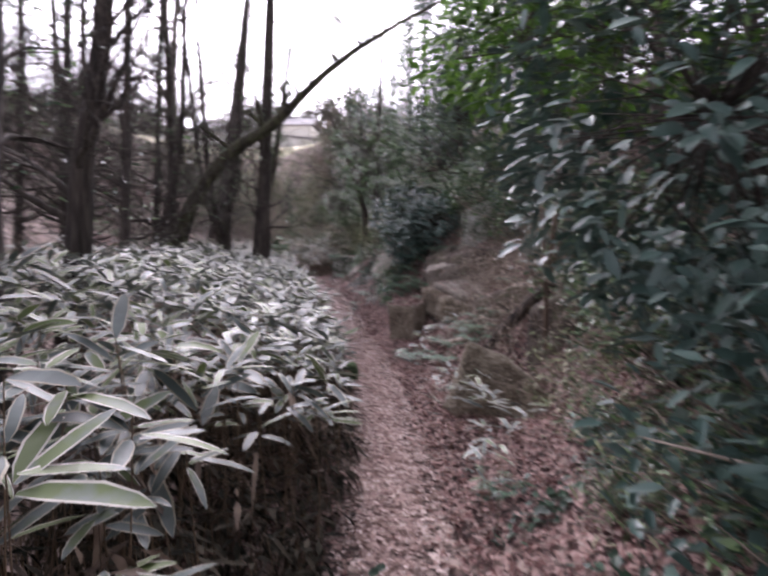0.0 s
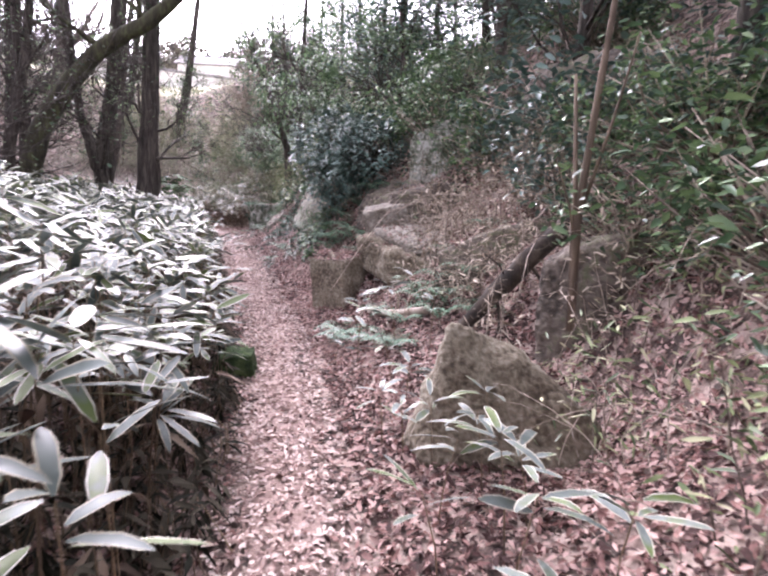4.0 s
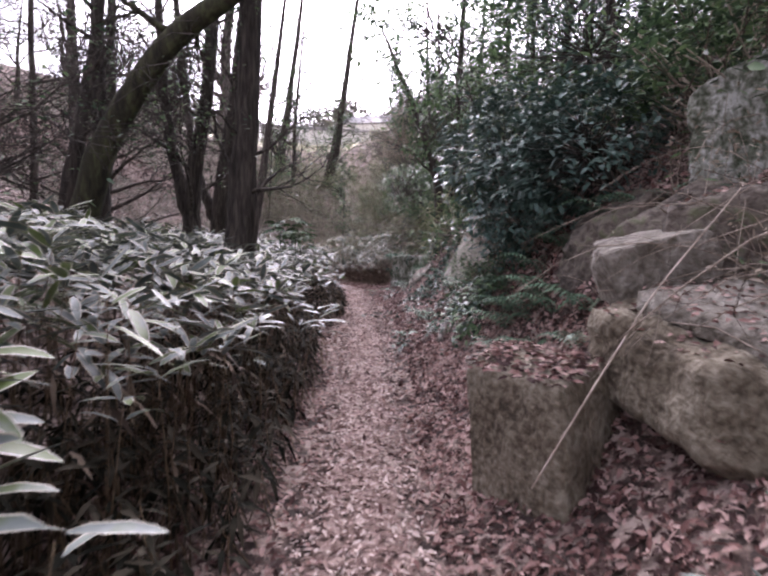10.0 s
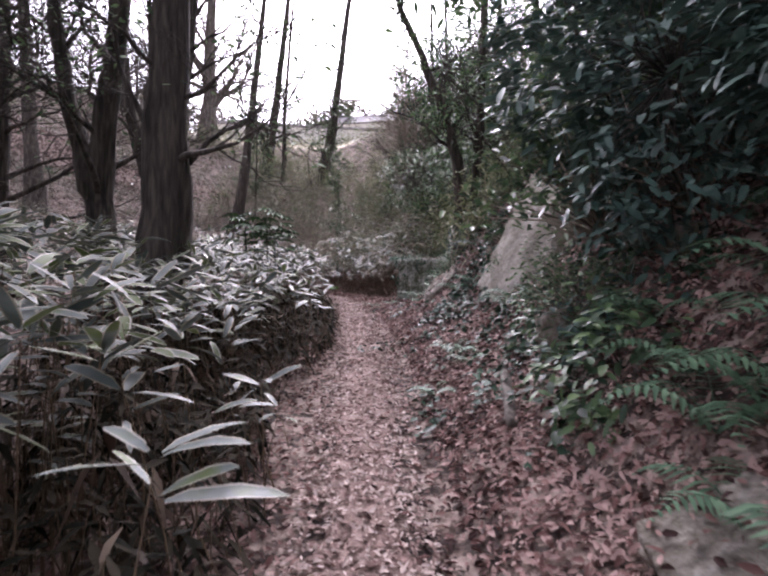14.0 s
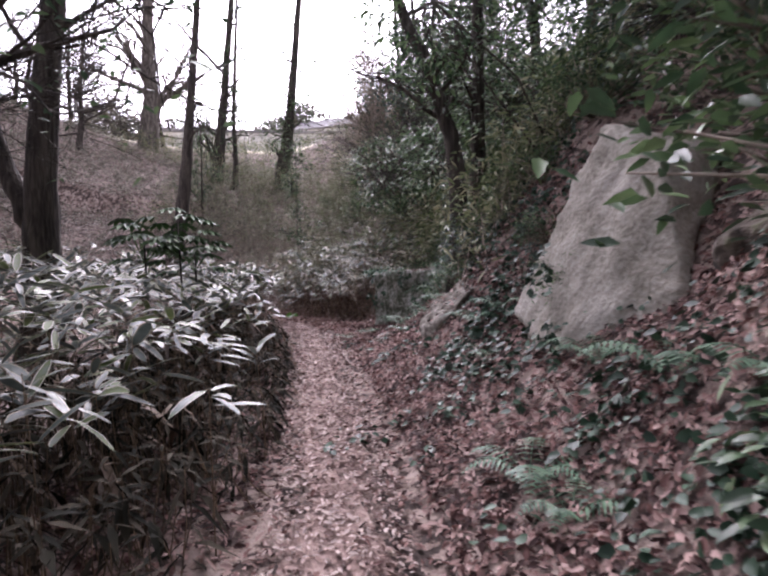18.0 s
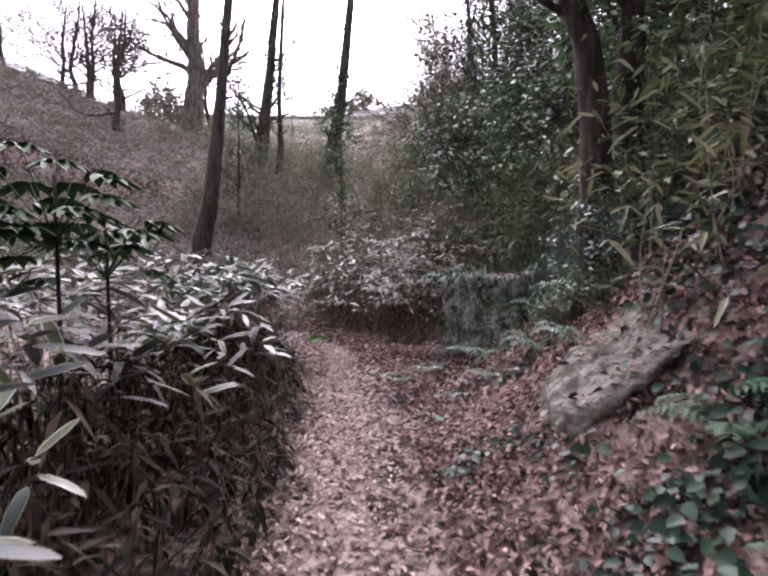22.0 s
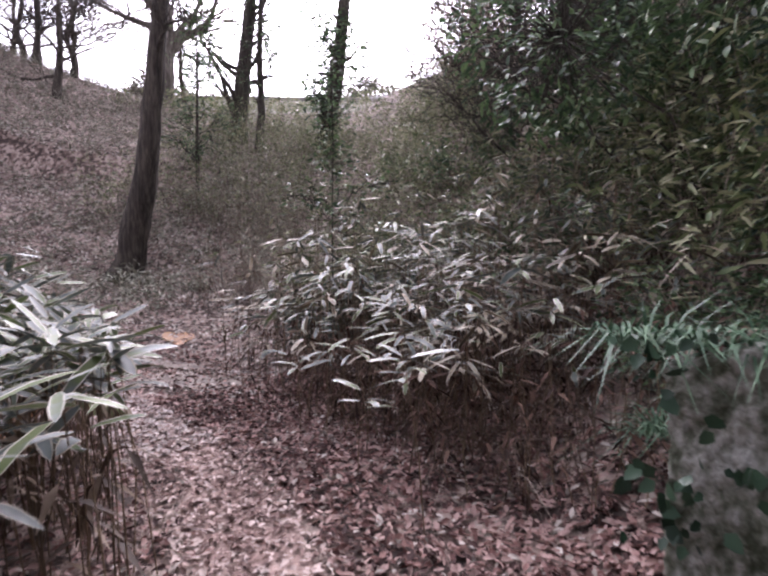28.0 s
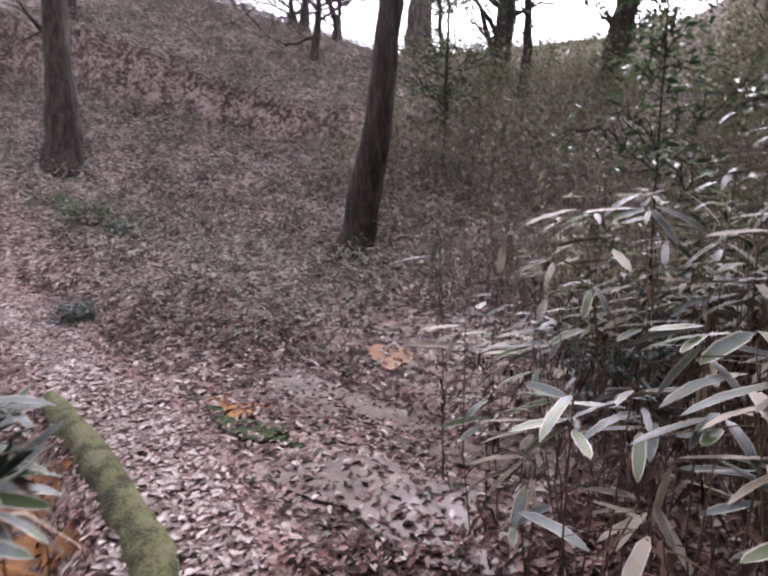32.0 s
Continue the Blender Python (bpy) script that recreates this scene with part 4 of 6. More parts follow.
thin = [tree(-5.5 - k, 29.5 + 2 * k, [(0, 0, 0), (0.1, 0, 1), (0.3 * (-1) ** k, 0, 2.5), (0.4 * (-1) ** k, 0.1, 5.5)], 0.06, "small bare twiggy tree on the valley's flank", M_twig if k else M_bark, 20, 2.2, seed=36 + k, start=0.1, twigs=14, group="bare twiggy trees", stout=0.55) for k in range(2)]
for k, (x, y) in enumerate([(-4.4, 27.6), (-6.6, 33), (-3.4, 31), (-5, 35), (-8, 36), (-2, 34), (-4, 37.5), (-7, 38)]):
    copy_thing(thin[k % 2], pose(x, y, float(land(x, y)) - 0.1, 0, 0, 83 * k))

# ---------------------------------------------------------------- shrubs


def shrub(label, leaf, size, per=14, tips=60, seed=1, ratio=0.42, spread=0.1, name="evergreen_shrub", group="evergreen shrubs on the bank", bark=None):
    """A bush about one metre in radius."""
    g = np.random.default_rng(seed)
    t = thing(name, label, "shrub", (0, 0, 0), group)
    d = scatter_dirs(tips, g, (0.05, 1.4))
    ends = d * g.uniform(0.55, 1.05, tips)[:, None] * np.array([1, 1, 1.15])
    tubes = []
    for e in ends:
        mid = e * 0.5 + g.normal(0, 0.08, 3)
        tubes.append(tube([(g.normal(0, 0.05), g.normal(0, 0.05), -0.05), mid, e], [0.012, 0.008, 0.003], 4))
    v, q, s = join(tubes)
    tagged(piece("stemwork", mesh_of("stemwork", v, q, bark or M_twig), t), kind="stuff")
    v, q, s = crown_leaves(np.concatenate([ends, ends * 0.8]), per, size, g, ratio, spread, (-0.5, 0.35))
    tagged(piece("foliage", mesh_of("foliage", v, q, leaf, s), t), kind="stuff")
    return t


shrubs = [shrub("dark green evergreen shrub with small leaves", M_dark, 0.09, 10, 70, 60), shrub("glossy blue-green evergreen shrub", M_teal, 0.115, 9, 60, 61), shrub("dense dark evergreen bush", M_dark, 0.075, 13, 80, 62)]


def place(src, x, y, s, turn, sink=0.0, tall=1.0):
    ob = copy_thing(src, pose(x, y, float(land(x, y)) - sink, 0, 0, turn))
    ob.scale = (s, s, s * tall)
    return ob


for k, (x, y, s) in enumerate([(-1.0, 13.0, 1.1), (-0.6, 12.1, 1.0), (-1.25, 12.35, 0.6), (0.1, 13.5, 1.3), (0.2, 11.2, 1.1), (0.9, 10, 1.2), (1.6, 8.6, 1.1), (2.3, 6.6, 1.3), (2.6, 4.2, 1.2),
                               (-0.3, 15.6, 1.2), (0.7, 17.2, 1.2), (-1.4, 17.3, 0.7), (-2.0, 18.7, 0.6), (-1.2, 20.4, 1.0), (-0.4, 22.4, 1.2), (-2.4, 21.8, 0.9), (-3.0, 23.6, 1.0), (-4.2, 23.2, 0.7), (-4.6, 25.5, 1.0),
                               (-2.4, 25.8, 1.3), (-6.0, 28, 1.1), (-7, 31, 1.2), (1.6, 14.5, 1.2), (2, 1.2, 1.0), (2.2, 2.6, 1.1), (1.9, -1.2, 1.2), (1.75, -0.7, 0.8), (1.7, -1.7, 0.75), (1.35, 0.3, 0.42), (1.2, -0.2, 0.32), (1.45, 0.85, 0.45), (2.6, -2.8, 1.3), (3.4, 9.4, 1.3),
                               (-3.0, 18.9, 0.42), (-2.7, 18.7, 0.5), (-2.55, 19.2, 0.6), (-3.25, 19.6, 0.4), (-1.95, 16.1, 0.4), (-1.85, 15.6, 0.4), (-2.0, 16.6, 0.35), (-2.3, 20, 0.6), (-2.2, 18.4, 0.5), (-2.0, 17.6, 0.5), (-3.0, 20.4, 0.5), (-2.9, 22.0, 0.7), (-3.6, 23.0, 0.6), (-10.2, 20.6, 0.35), (-8.9, 17.9, 0.5), (-7.8, 15.8, 0.5), (-16.6, 26.2, 0.4)]):
    place(shrubs[k % 3], x, y, s, 41 * k, 0.05)
_p, _u = beside(44, 2.4, 6.5, -4, 21)
for k, (x, y) in enumerate(_p):
    place(shrubs[k % 3], float(x), float(y), float(rng.uniform(0.5, 1.1)), 41 * k, 0.08)
for k in range(26):
    x, y = float(rng.uniform(-9, -2)), float(rng.uniform(26, 36))
    place(shrubs[k % 3], x - 0.1 * (y - 26), y, float(rng.uniform(0.4, 0.9)), 67 * k, 0.08)
for ob in shrubs:
    ob.location = (3.5 + shrubs.index(ob), 20 + 2 * shrubs.index(ob), float(land(3.5 + shrubs.index(ob), 20 + 2 * shrubs.index(ob))) - 0.05)

# big-leaved branches that hang over the footpath


def hanging_bush(label, x, y, z, rx, ry, rz, count, size, leaf, seed):
    g = np.random.default_rng(seed)
    reach = max(rx * 0.8, 1.3)
    foot = float(land(x + reach, y))
    t = thing("overhanging_bush", label, "shrub", (x + reach, y, foot - 0.05))
    org = np.array(t.location)
    c = np.array([x, y, z]) - org
    d = unit(g.normal(0, 1, (count, 3)))
    ends = c + d * np.array([rx, ry, rz]) * g.uniform(0.5, 1.0, count)[:, None] ** 0.5
    tubes = []
    for k, e in enumerate(ends):
        fork = c + (e - c) * 0.35 + g.normal(0, 0.06, 3)
        if k % 110 == 0:
            tubes.append(tube([(g.normal(0, 0.12), g.normal(0, 0.12), 0), c * 0.5 + g.normal(0, 0.15, 3), c + g.normal(0, 0.1, 3)], [0.018, 0.012, 0.008], 5))
        if k % 3 == 0:
            tubes.append(tube([c + (fork - c) * 0.2, fork, e], [0.007, 0.005, 0.002], 4))
    v, q, s = join(tubes)
    tagged(piece("stemwork", mesh_of("stemwork", v, q, M_bark), t), kind="stuff")
    n = count * 9
    k = np.repeat(np.arange(count), 9)
    out = ends[k] - c
    base = ends[k] + g.normal(0, 0.07, (n, 3))
    way = unit(unit(out) * np.array([1, 1, 0.3]) + scatter_dirs(n, g, (-0.6, 0.35)) * 0.9)
    ln = size * g.uniform(0.7, 1.3, n)
    up = unit(np.array([0, 0, 1.0]) + unit(out) * 0.5 + g.normal(0, 0.25, (n, 3)))
    v, q, s = leaves(base, way, up, ln, ln * g.uniform(0.38, 0.5, n), OVAL, droop=g.uniform(0.05, 0.4, n))
    tagged(piece("foliage", mesh_of("foliage", v, q, leaf, s), t), kind="stuff")
    return t


hanging_bush("dark camellia bush with glossy leaves overhanging the footpath", 1.35, -0.55, 2.7, 1.05, 1.25, 1.05, 330, 0.105, M_teal, 70)
hanging_bush("dark evergreen bush behind the camellia", 2.3, 0.6, 2.0, 0.8, 1.2, 1.1, 200, 0.095, M_teal, 73)
hanging_bush("grey-green evergreen branches over the rock shelf", -0.15, 10.6, 2.5, 0.85, 0.7, 0.75, 230, 0.09, M_teal, 92)
hanging_bush("low dark shrub under the overhang", -1.1, 11.45, 0.8, 0.5, 0.5, 0.4, 90, 0.09, M_dark, 95)
hanging_bush("low dark shrub below the leaning slab", -1.3, 12.95, 0.85, 0.4, 0.45, 0.35, 70, 0.09, M_dark, 96)
hanging_bush("dense evergreen shrub hanging down the bank", -0.85, 11.7, 2.5, 0.75, 0.8, 1.15, 260, 0.085, M_teal, 93)
hanging_bush("dark evergreen branches above the brambles", 1.3, 9.9, 3.6, 1.1, 1.0, 0.8, 230, 0.085, M_dark, 94)
hanging_bush("tall dark evergreen crown above the rocks", 0.0, 12.6, 4.1, 1.7, 1.4, 1.5, 330, 0.085, M_dark, 74)
hanging_bush("dark evergreen branches over the leaning slab", -0.7, 17.0, 3.9, 1.3, 1.5, 1.1, 260, 0.085, M_dark, 76)
hanging_bush("dark evergreen crown over the upper bank", -1.2, 21.2, 4.0, 1.5, 2.0, 1.4, 330, 0.085, M_dark, 77)
hanging_bush("dark evergreen crown at the valley's flank", -3.6, 26.2, 3.6, 1.4, 1.8, 1.4, 260, 0.085, M_dark, 78)
hanging_bush("bright green broadleaf branches above the bank", 1.2, 0.7, 3.55, 1.1, 1.2, 0.6, 110, 0.1, M_lime, 71)
hanging_bush("large-leaved evergreen branches drooping over the rocks", -1.0, 12.75, 2.9, 0.95, 0.9, 0.85, 190, 0.13, M_teal, 72)

hanging_bush("lime-green broadleaf branches in the light", 0.55, 0.9, 3.5, 0.75, 0.9, 0.4, 90, 0.1, M_lime, 79)
hanging_bush("drooping dark shrub at the bank's foot", -1.05, 12.3, 0.95, 0.45, 0.6, 0.35, 70, 0.11, M_teal, 75)
hanging_bush("dark evergreen crown over the leaning tree", -2.2, 19.9, 3.9, 1.2, 1.3, 0.9, 240, 0.09, M_dark, 85)
hanging_bush("dark evergreen crown behind the boulder", -3.2, 23.6, 3.9, 1.4, 1.4, 1.0, 260, 0.09, M_dark, 86)
hanging_bush("dark evergreen crown above the valley's flank", -2.2, 25.4, 4.8, 1.6, 1.6, 1.0, 260, 0.09, M_dark, 87)
hanging_bush("dark evergreen crown above the stone blocks", -2.12, 12.96, 4.69, 1.3, 1.3, 1.1, 240, 0.085, M_dark, 88)
hanging_bush("olive evergreen crown beyond the slab", -3.14, 17.91, 4.72, 0.9, 1.0, 1.0, 130, 0.08, M_dark, 89)
hanging_bush("dark evergreen crown over the bamboo stand", -5.01, 25.01, 3.88, 1.1, 1.2, 1.0, 260, 0.085, M_dark, 91)

# ---------------------------------------------------------------- rocks


def rock(name, label, at, size, turn, mat, seed, cut=6, rough=0.08, group="", chip=0.0, moss=False):
    """A boulder: a subdivided box, planed by random cuts and roughened."""
    bm = bmesh.new()
    bmesh.ops.create_cube(bm, size=2.0)
    bmesh.ops.subdivide_edges(bm, edges=bm.edges[:], cuts=13, use_grid_fill=True)
    g = np.random.default_rng(seed)
    noise.seed_set(seed)
    for v in bm.verts:
        p = v.co
        r = max(abs(p.x), abs(p.y), abs(p.z))
        v.co = p.normalized() * (r * 0.35 + 0.65 * p.length * 0.82) if chip == 0 else p * (1 - chip * max(0, p.length - 1.45))
    for _ in range(cut):
        n = Vector(g.normal(0, 1, 3)).normalized()
        lim = g.uniform(0.72, 0.98)
        for v in bm.verts:
            over = v.co.dot(n) - lim
            if over > 0:
                v.co -= n * over * 0.9
    for v in bm.verts:
        k = noise.fractal(v.co * 1.4 + Vector((seed, 0, 0)), 0.8, 2.1, 6) + 0.5 * noise.fractal(v.co * 4.0 + Vector((0, seed, 0)), 0.6, 2.1, 4)
        v.co += v.co.normalized() * k * rough * 1.3
        v.co = Vector((v.co.x * size[0], v.co.y * size[1], v.co.z * size[2]))
    me = bpy.data.meshes.new(name)
    bm.to_mesh(me)
    bm.free()
    me.materials.append(mat)
    me.polygons.foreach_set("use_smooth", np.ones(len(me.polygons), bool))
    ob = new(name, me)
    ob.matrix_world = pose(*at, *turn)
    return tagged(ob, label, "rock", group)


def on(x, y, dz=0.0):
    return (x, y, float(land(x, y)) + dz)


def cut_stone(name, label, corners, mat, seed, grain=0.09, rough=0.03, group="", soften=2):
    """A block or slab: the hull of a few corners, split fine, worn at its edges and roughened."""
    base = Vector(corners[0])
    bm = bmesh.new()
    for c in corners:
        bm.verts.new(Vector(c) - base)
    bmesh.ops.convex_hull(bm, input=bm.verts[:])
    for _ in range(7):
        long = [e for e in bm.edges if e.calc_length() > grain]
        if not long:
            break
        bmesh.ops.subdivide_edges(bm, edges=long, cuts=1)
        bmesh.ops.triangulate(bm, faces=bm.faces[:])
    for _ in range(soften):
        bmesh.ops.smooth_vert(bm, verts=bm.verts[:], factor=0.5, use_axis_x=True, use_axis_y=True, use_axis_z=True)
    bm.normal_update()
    off = Vector((seed * 3.1, seed * 1.7, 0))
    for v, n in [(v, v.normal.copy()) for v in bm.verts]:
        k = noise.fractal(v.co * 2.2 + off, 0.7, 2.1, 5) + 0.6 * noise.fractal(v.co * 8.0 + off, 0.7, 2.1, 4) - 0.8 * max(0.0, noise.noise(v.co * 3.5 - off) - 0.25)
        v.co += n * k * rough
    me = bpy.data.meshes.new(name)
    bm.to_mesh(me)
    bm.free()
    me.materials.append(mat)
    me.polygons.foreach_set("use_smooth", np.ones(len(me.polygons), bool))
    ob = new(name, me)
    ob.location = base
    return tagged(ob, label, "rock", group)


cut_stone("boulder", "angular pale brown boulder beside the footpath", [(0.37, 3.05, 0.96), (0.1, 3.15, 0.1), (0.25, 2.75, 0.12), (1.35, 2.9, 0.35), (1.25, 3.5, 0.4), (0.4, 3.6, 0.2), (1.2, 2.7, 0.05), (0.75, 3.15, 0.84)], M_block, 1, 0.08, 0.035)
cut_stone("rock_outcrop", "upright grey rock face behind the dead saplings", [(1.2, 3.95, 0.2), (1.2, 4.1, 1.25), (1.65, 3.9, 1.45), (1.65, 3.75, 0.3), (2.5, 3.7, 0.4), (2.5, 3.9, 1.5), (1.7, 4.7, 1.4), (2.5, 4.6, 1.6), (1.7, 4.7, 0.4)], M_rock_dark, 2, 0.1, 0.04)
cut_stone("stone_block", "flat-faced weathered stone block edging the footpath", [(-1.0, 7.95, 0.8), (-0.5, 7.43, 0.84), (-0.93, 7.8, -0.05), (-0.44, 7.36, -0.02), (-0.9, 8.3, 0.92), (-0.15, 7.95, 0.95), (-0.85, 8.3, 0), (-0.1, 7.9, 0)], M_block, 3, 0.07, 0.022)
cut_stone("stone_slab", "layered weathered stone ledge on the bank", [(-0.36, 8.0, 1.2), (0.12, 7.28, 1.0), (0.8, 7.02, 0.86), (-0.3, 7.9, 0.72), (0.12, 7.18, 0.62), (0.85, 6.95, 0.4), (0.1, 8.5, 1.3), (1.1, 7.8, 1.15)], M_block, 4, 0.07, 0.05, soften=1)
cut_stone("stone_slab", "thin pale slab lying on the ledge", [(-0.1, 7.95, 1.2), (0.3, 7.35, 1.02), (0.85, 7.15, 0.95), (-0.1, 7.95, 1.3), (0.3, 7.4, 1.12), (0.85, 7.2, 1.04), (0.5, 8.2, 1.38), (1.1, 7.6, 1.25)], M_rock, 5, 0.07, 0.03, soften=1)
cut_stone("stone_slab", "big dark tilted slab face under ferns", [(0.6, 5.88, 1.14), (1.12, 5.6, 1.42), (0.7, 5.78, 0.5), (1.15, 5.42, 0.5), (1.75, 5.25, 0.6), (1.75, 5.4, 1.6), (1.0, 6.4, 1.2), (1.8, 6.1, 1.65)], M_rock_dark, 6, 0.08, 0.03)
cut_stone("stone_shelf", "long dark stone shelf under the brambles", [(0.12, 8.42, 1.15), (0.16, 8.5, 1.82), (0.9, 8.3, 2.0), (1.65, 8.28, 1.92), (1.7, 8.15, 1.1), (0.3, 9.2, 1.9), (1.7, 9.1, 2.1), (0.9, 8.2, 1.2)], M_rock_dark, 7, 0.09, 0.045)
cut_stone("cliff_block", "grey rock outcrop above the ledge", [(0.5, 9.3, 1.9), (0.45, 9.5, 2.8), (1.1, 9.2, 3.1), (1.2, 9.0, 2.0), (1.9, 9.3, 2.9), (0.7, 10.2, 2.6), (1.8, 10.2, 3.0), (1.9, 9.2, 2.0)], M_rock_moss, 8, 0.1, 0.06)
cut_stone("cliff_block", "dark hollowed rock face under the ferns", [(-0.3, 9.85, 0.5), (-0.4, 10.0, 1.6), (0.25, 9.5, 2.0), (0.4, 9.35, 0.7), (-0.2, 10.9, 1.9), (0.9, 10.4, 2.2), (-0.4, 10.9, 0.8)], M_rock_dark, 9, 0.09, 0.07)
rock("stone_slab", "pale flat slab at the bank's foot", (-0.5, 9.75, 0.5), (0.6, 0.6, 0.2), (6, -24, 12), M_rock, 24, 4, 0.06, chip=0.2)
rock("stone", "rounded stone protruding from the bank", (0.02, 8.5, 1.4), (0.35, 0.3, 0.26), (0, 0, 10), M_rock, 4, 5, 0.06, chip=0.22, group="stones in the bank")
rock("stone", "grey stone in the bank", (0.6, 9.3, 1.6), (0.6, 0.5, 0.45), (10, 0, 50), M_rock_dark, 6, 5, 0.06, chip=0.22, group="stones in the bank")
# the shadow on this face is part of its dark rock colour
rock("cliff_block", "big rock face above the bank with shade in its dark colour", (2.9, 7.4, 2.9), (1.0, 0.9, 0.9), (0, -8, 15), M_rock_dark, 7, 5, 0.07)
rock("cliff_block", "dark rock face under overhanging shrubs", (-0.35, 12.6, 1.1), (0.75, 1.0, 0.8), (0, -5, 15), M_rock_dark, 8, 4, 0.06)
cut_stone("rock_slab", "large pale leaning rock slab with a pointed top", [(-2.36, 16.1, 1.1), (-2.2, 15.1, 0.78), (-1.62, 14.55, 0.95), (-1.42, 14.55, 1.3), (-1.4, 15.0, 2.15), (-1.62, 15.8, 2.62), (-1.0, 16.4, 1.0), (-0.8, 15.6, 2.4), (-1.5, 15.3, 0.75)], M_slab, 10, 0.085, 0.035)
# dark stone added in place of the shaded hollow right of the slab
cut_stone("rock_slab", "rock coloured dark as the shaded hollow beside the leaning slab", [(-1.35, 14.4, 0.7), (-1.3, 14.5, 1.6), (-0.7, 13.9, 1.9), (-0.6, 13.7, 0.8), (-0.4, 14.8, 2.2), (-0.4, 14.8, 0.9)], M_rock_dark, 11, 0.09, 0.05)
cut_stone("rock_ledge", "slanting pale rock ledge half buried in leaves", [(-3.42, 17.85, 0.72), (-3.3, 17.2, 0.68), (-2.72, 17.0, 1.3), (-2.78, 17.85, 1.5), (-3.4, 17.8, 0.9), (-3.28, 17.25, 0.86), (-2.95, 17.5, 1.0)], M_rock, 12, 0.06, 0.05, soften=1)
cut_stone("rock_ledge", "pale rock step in the ivy", [(-2.75, 18.35, 1.2), (-2.7, 18.0, 1.25), (-2.35, 18.0, 1.75), (-2.4, 18.4, 1.75), (-2.55, 18.2, 1.2)], M_rock, 13, 0.06, 0.05, soften=1)
cut_stone("mossy_boulder", "square mossy boulder mottled grey and green", [(-4.74, 21.2, 0.4), (-4.72, 21.27, 1.4), (-4.3, 21.12, 1.5), (-3.75, 20.9, 1.5), (-3.68, 20.82, 0.45), (-4.4, 21.95, 1.45), (-3.35, 21.6, 1.52), (-4.4, 21.95, 0.4), (-3.35, 21.6, 0.5)], M_rock_moss, 14, 0.07, 0.05)
rock("stone", "angular stone leaning on the bank", (-1.35, 12.3, 0.75), (0.2, 0.22, 0.4), (0, -15, 10), M_rock, 15, 4, 0.05, group="stones in the bank")
rock("moss_mound", "small dark mossy mound under the bamboo", on(-1.35, 4.9, 0.02), (0.22, 0.3, 0.25), (0, 0, 10), M_moss, 16, 4, 0.1)



def strewn(ob, n, seed):
    """Fallen leaves lying on the upper faces of a stone."""
    g = np.random.default_rng(seed)
    m = np.array(ob.matrix_world if ob.matrix_world.translation.length > 0 else Matrix.Translation(ob.location))
    c = np.array([f.center for f in ob.data.polygons])
    up = np.array([f.normal for f in ob.data.polygons]) @ m[:3, :3].T
    area = np.array([f.area for f in ob.data.polygons]) * (up[:, 2] > 0.72)
    k = g.choice(len(c), n, p=area / area.sum())
    base = c[k] @ m[:3, :3].T + m[:3, 3] + up[k] * 0.012 + g.normal(0, 0.025, (n, 3)) * np.array([1, 1, 0.25])
    nrm = unit(up[k] + g.normal(0, 0.3, (n, 3)))
    ln = g.uniform(0.035, 0.075, n)
    v, q, s = leaves(base, scatter_dirs(n, g, (-0.2, 0.2)), nrm, ln, ln * 0.45, BROAD, droop=g.uniform(-0.1, 0.2, n), curl=1.5)
    return tagged(piece("leaf_heap", mesh_of("leaf_heap", v, q, M_litter, s)), "brown fallen leaves heaped on a stone", "leaf litter", kind="stuff")


for ob in [o for o in scene.objects if o.name.split(".")[0] in ("stone_block", "mossy_boulder", "stone_slab", "rock_ledge", "stone_shelf")]:
    strewn(ob, {"stone_block": 600, "mossy_boulder": 420, "rock_ledge": 90}.get(ob.name.split(".")[0], 220), len(ob.name))

# ---------------------------------------------------------------- fallen wood


def log(name, label, points, radii, mat, sides=10, lump=0.1, seed=1, stubs=()):
    t = thing(name, label, "log", points[0])
    p = np.asarray(points, float) - np.asarray(points[0], float)
    f = np.linspace(0, 1, 12)
    d = np.linspace(0, 1, len(p))
    line = np.stack([np.interp(f, d, p[:, c]) for c in range(3)], -1)
    v, q = tube(line, np.interp(f, d, radii), sides, lump, seed)
    piece("stem", mesh_of("stem", v, q, mat, None, True), t)
    for a, b, r in stubs:
        a, b = np.array(a) - points[0], np.array(b) - points[0]
        v, q = tube([a, (a + b) / 2 + 0.03, b], [r, r * 0.8, r * 0.5], 6, 0.1, seed)
        piece("branch_stub", mesh_of("branch_stub", v, q, mat, None, True), t)
    return t


log("fallen_log", "dark rotten log sloping down the bank", [(0.64, 4.6, 0.5), (0.95, 4.62, 0.85), (1.28, 4.66, 1.22), (1.85, 4.72, 1.74)], [0.05, 0.075, 0.09, 0.085], M_rot, 10, 0.15, 2,
    [((0.98, 4.62, 0.88), (1.02, 4.5, 0.58), 0.018), ((1.28, 4.66, 1.18), (1.42, 4.5, 0.85), 0.02), ((1.1, 4.64, 1.0), (0.85, 4.5, 1.25), 0.012), ((1.45, 4.7, 1.38), (1.5, 4.55, 1.8), 0.012)])
log("dead_branch", "pale dead branch lying among the leaves", [(-0.12, 6.4, 0.36), (0.08, 6.1, 0.4), (0.27, 5.75, 0.47), (0.5, 5.35, 0.6)], [0.022, 0.04, 0.045, 0.04], M_wood, 8, 0.12, 3, [((0.2, 5.88, 0.47), (0.16, 5.95, 0.72), 0.02), ((-0.02, 6.25, 0.4), (-0.25, 6.1, 0.4), 0.014)])
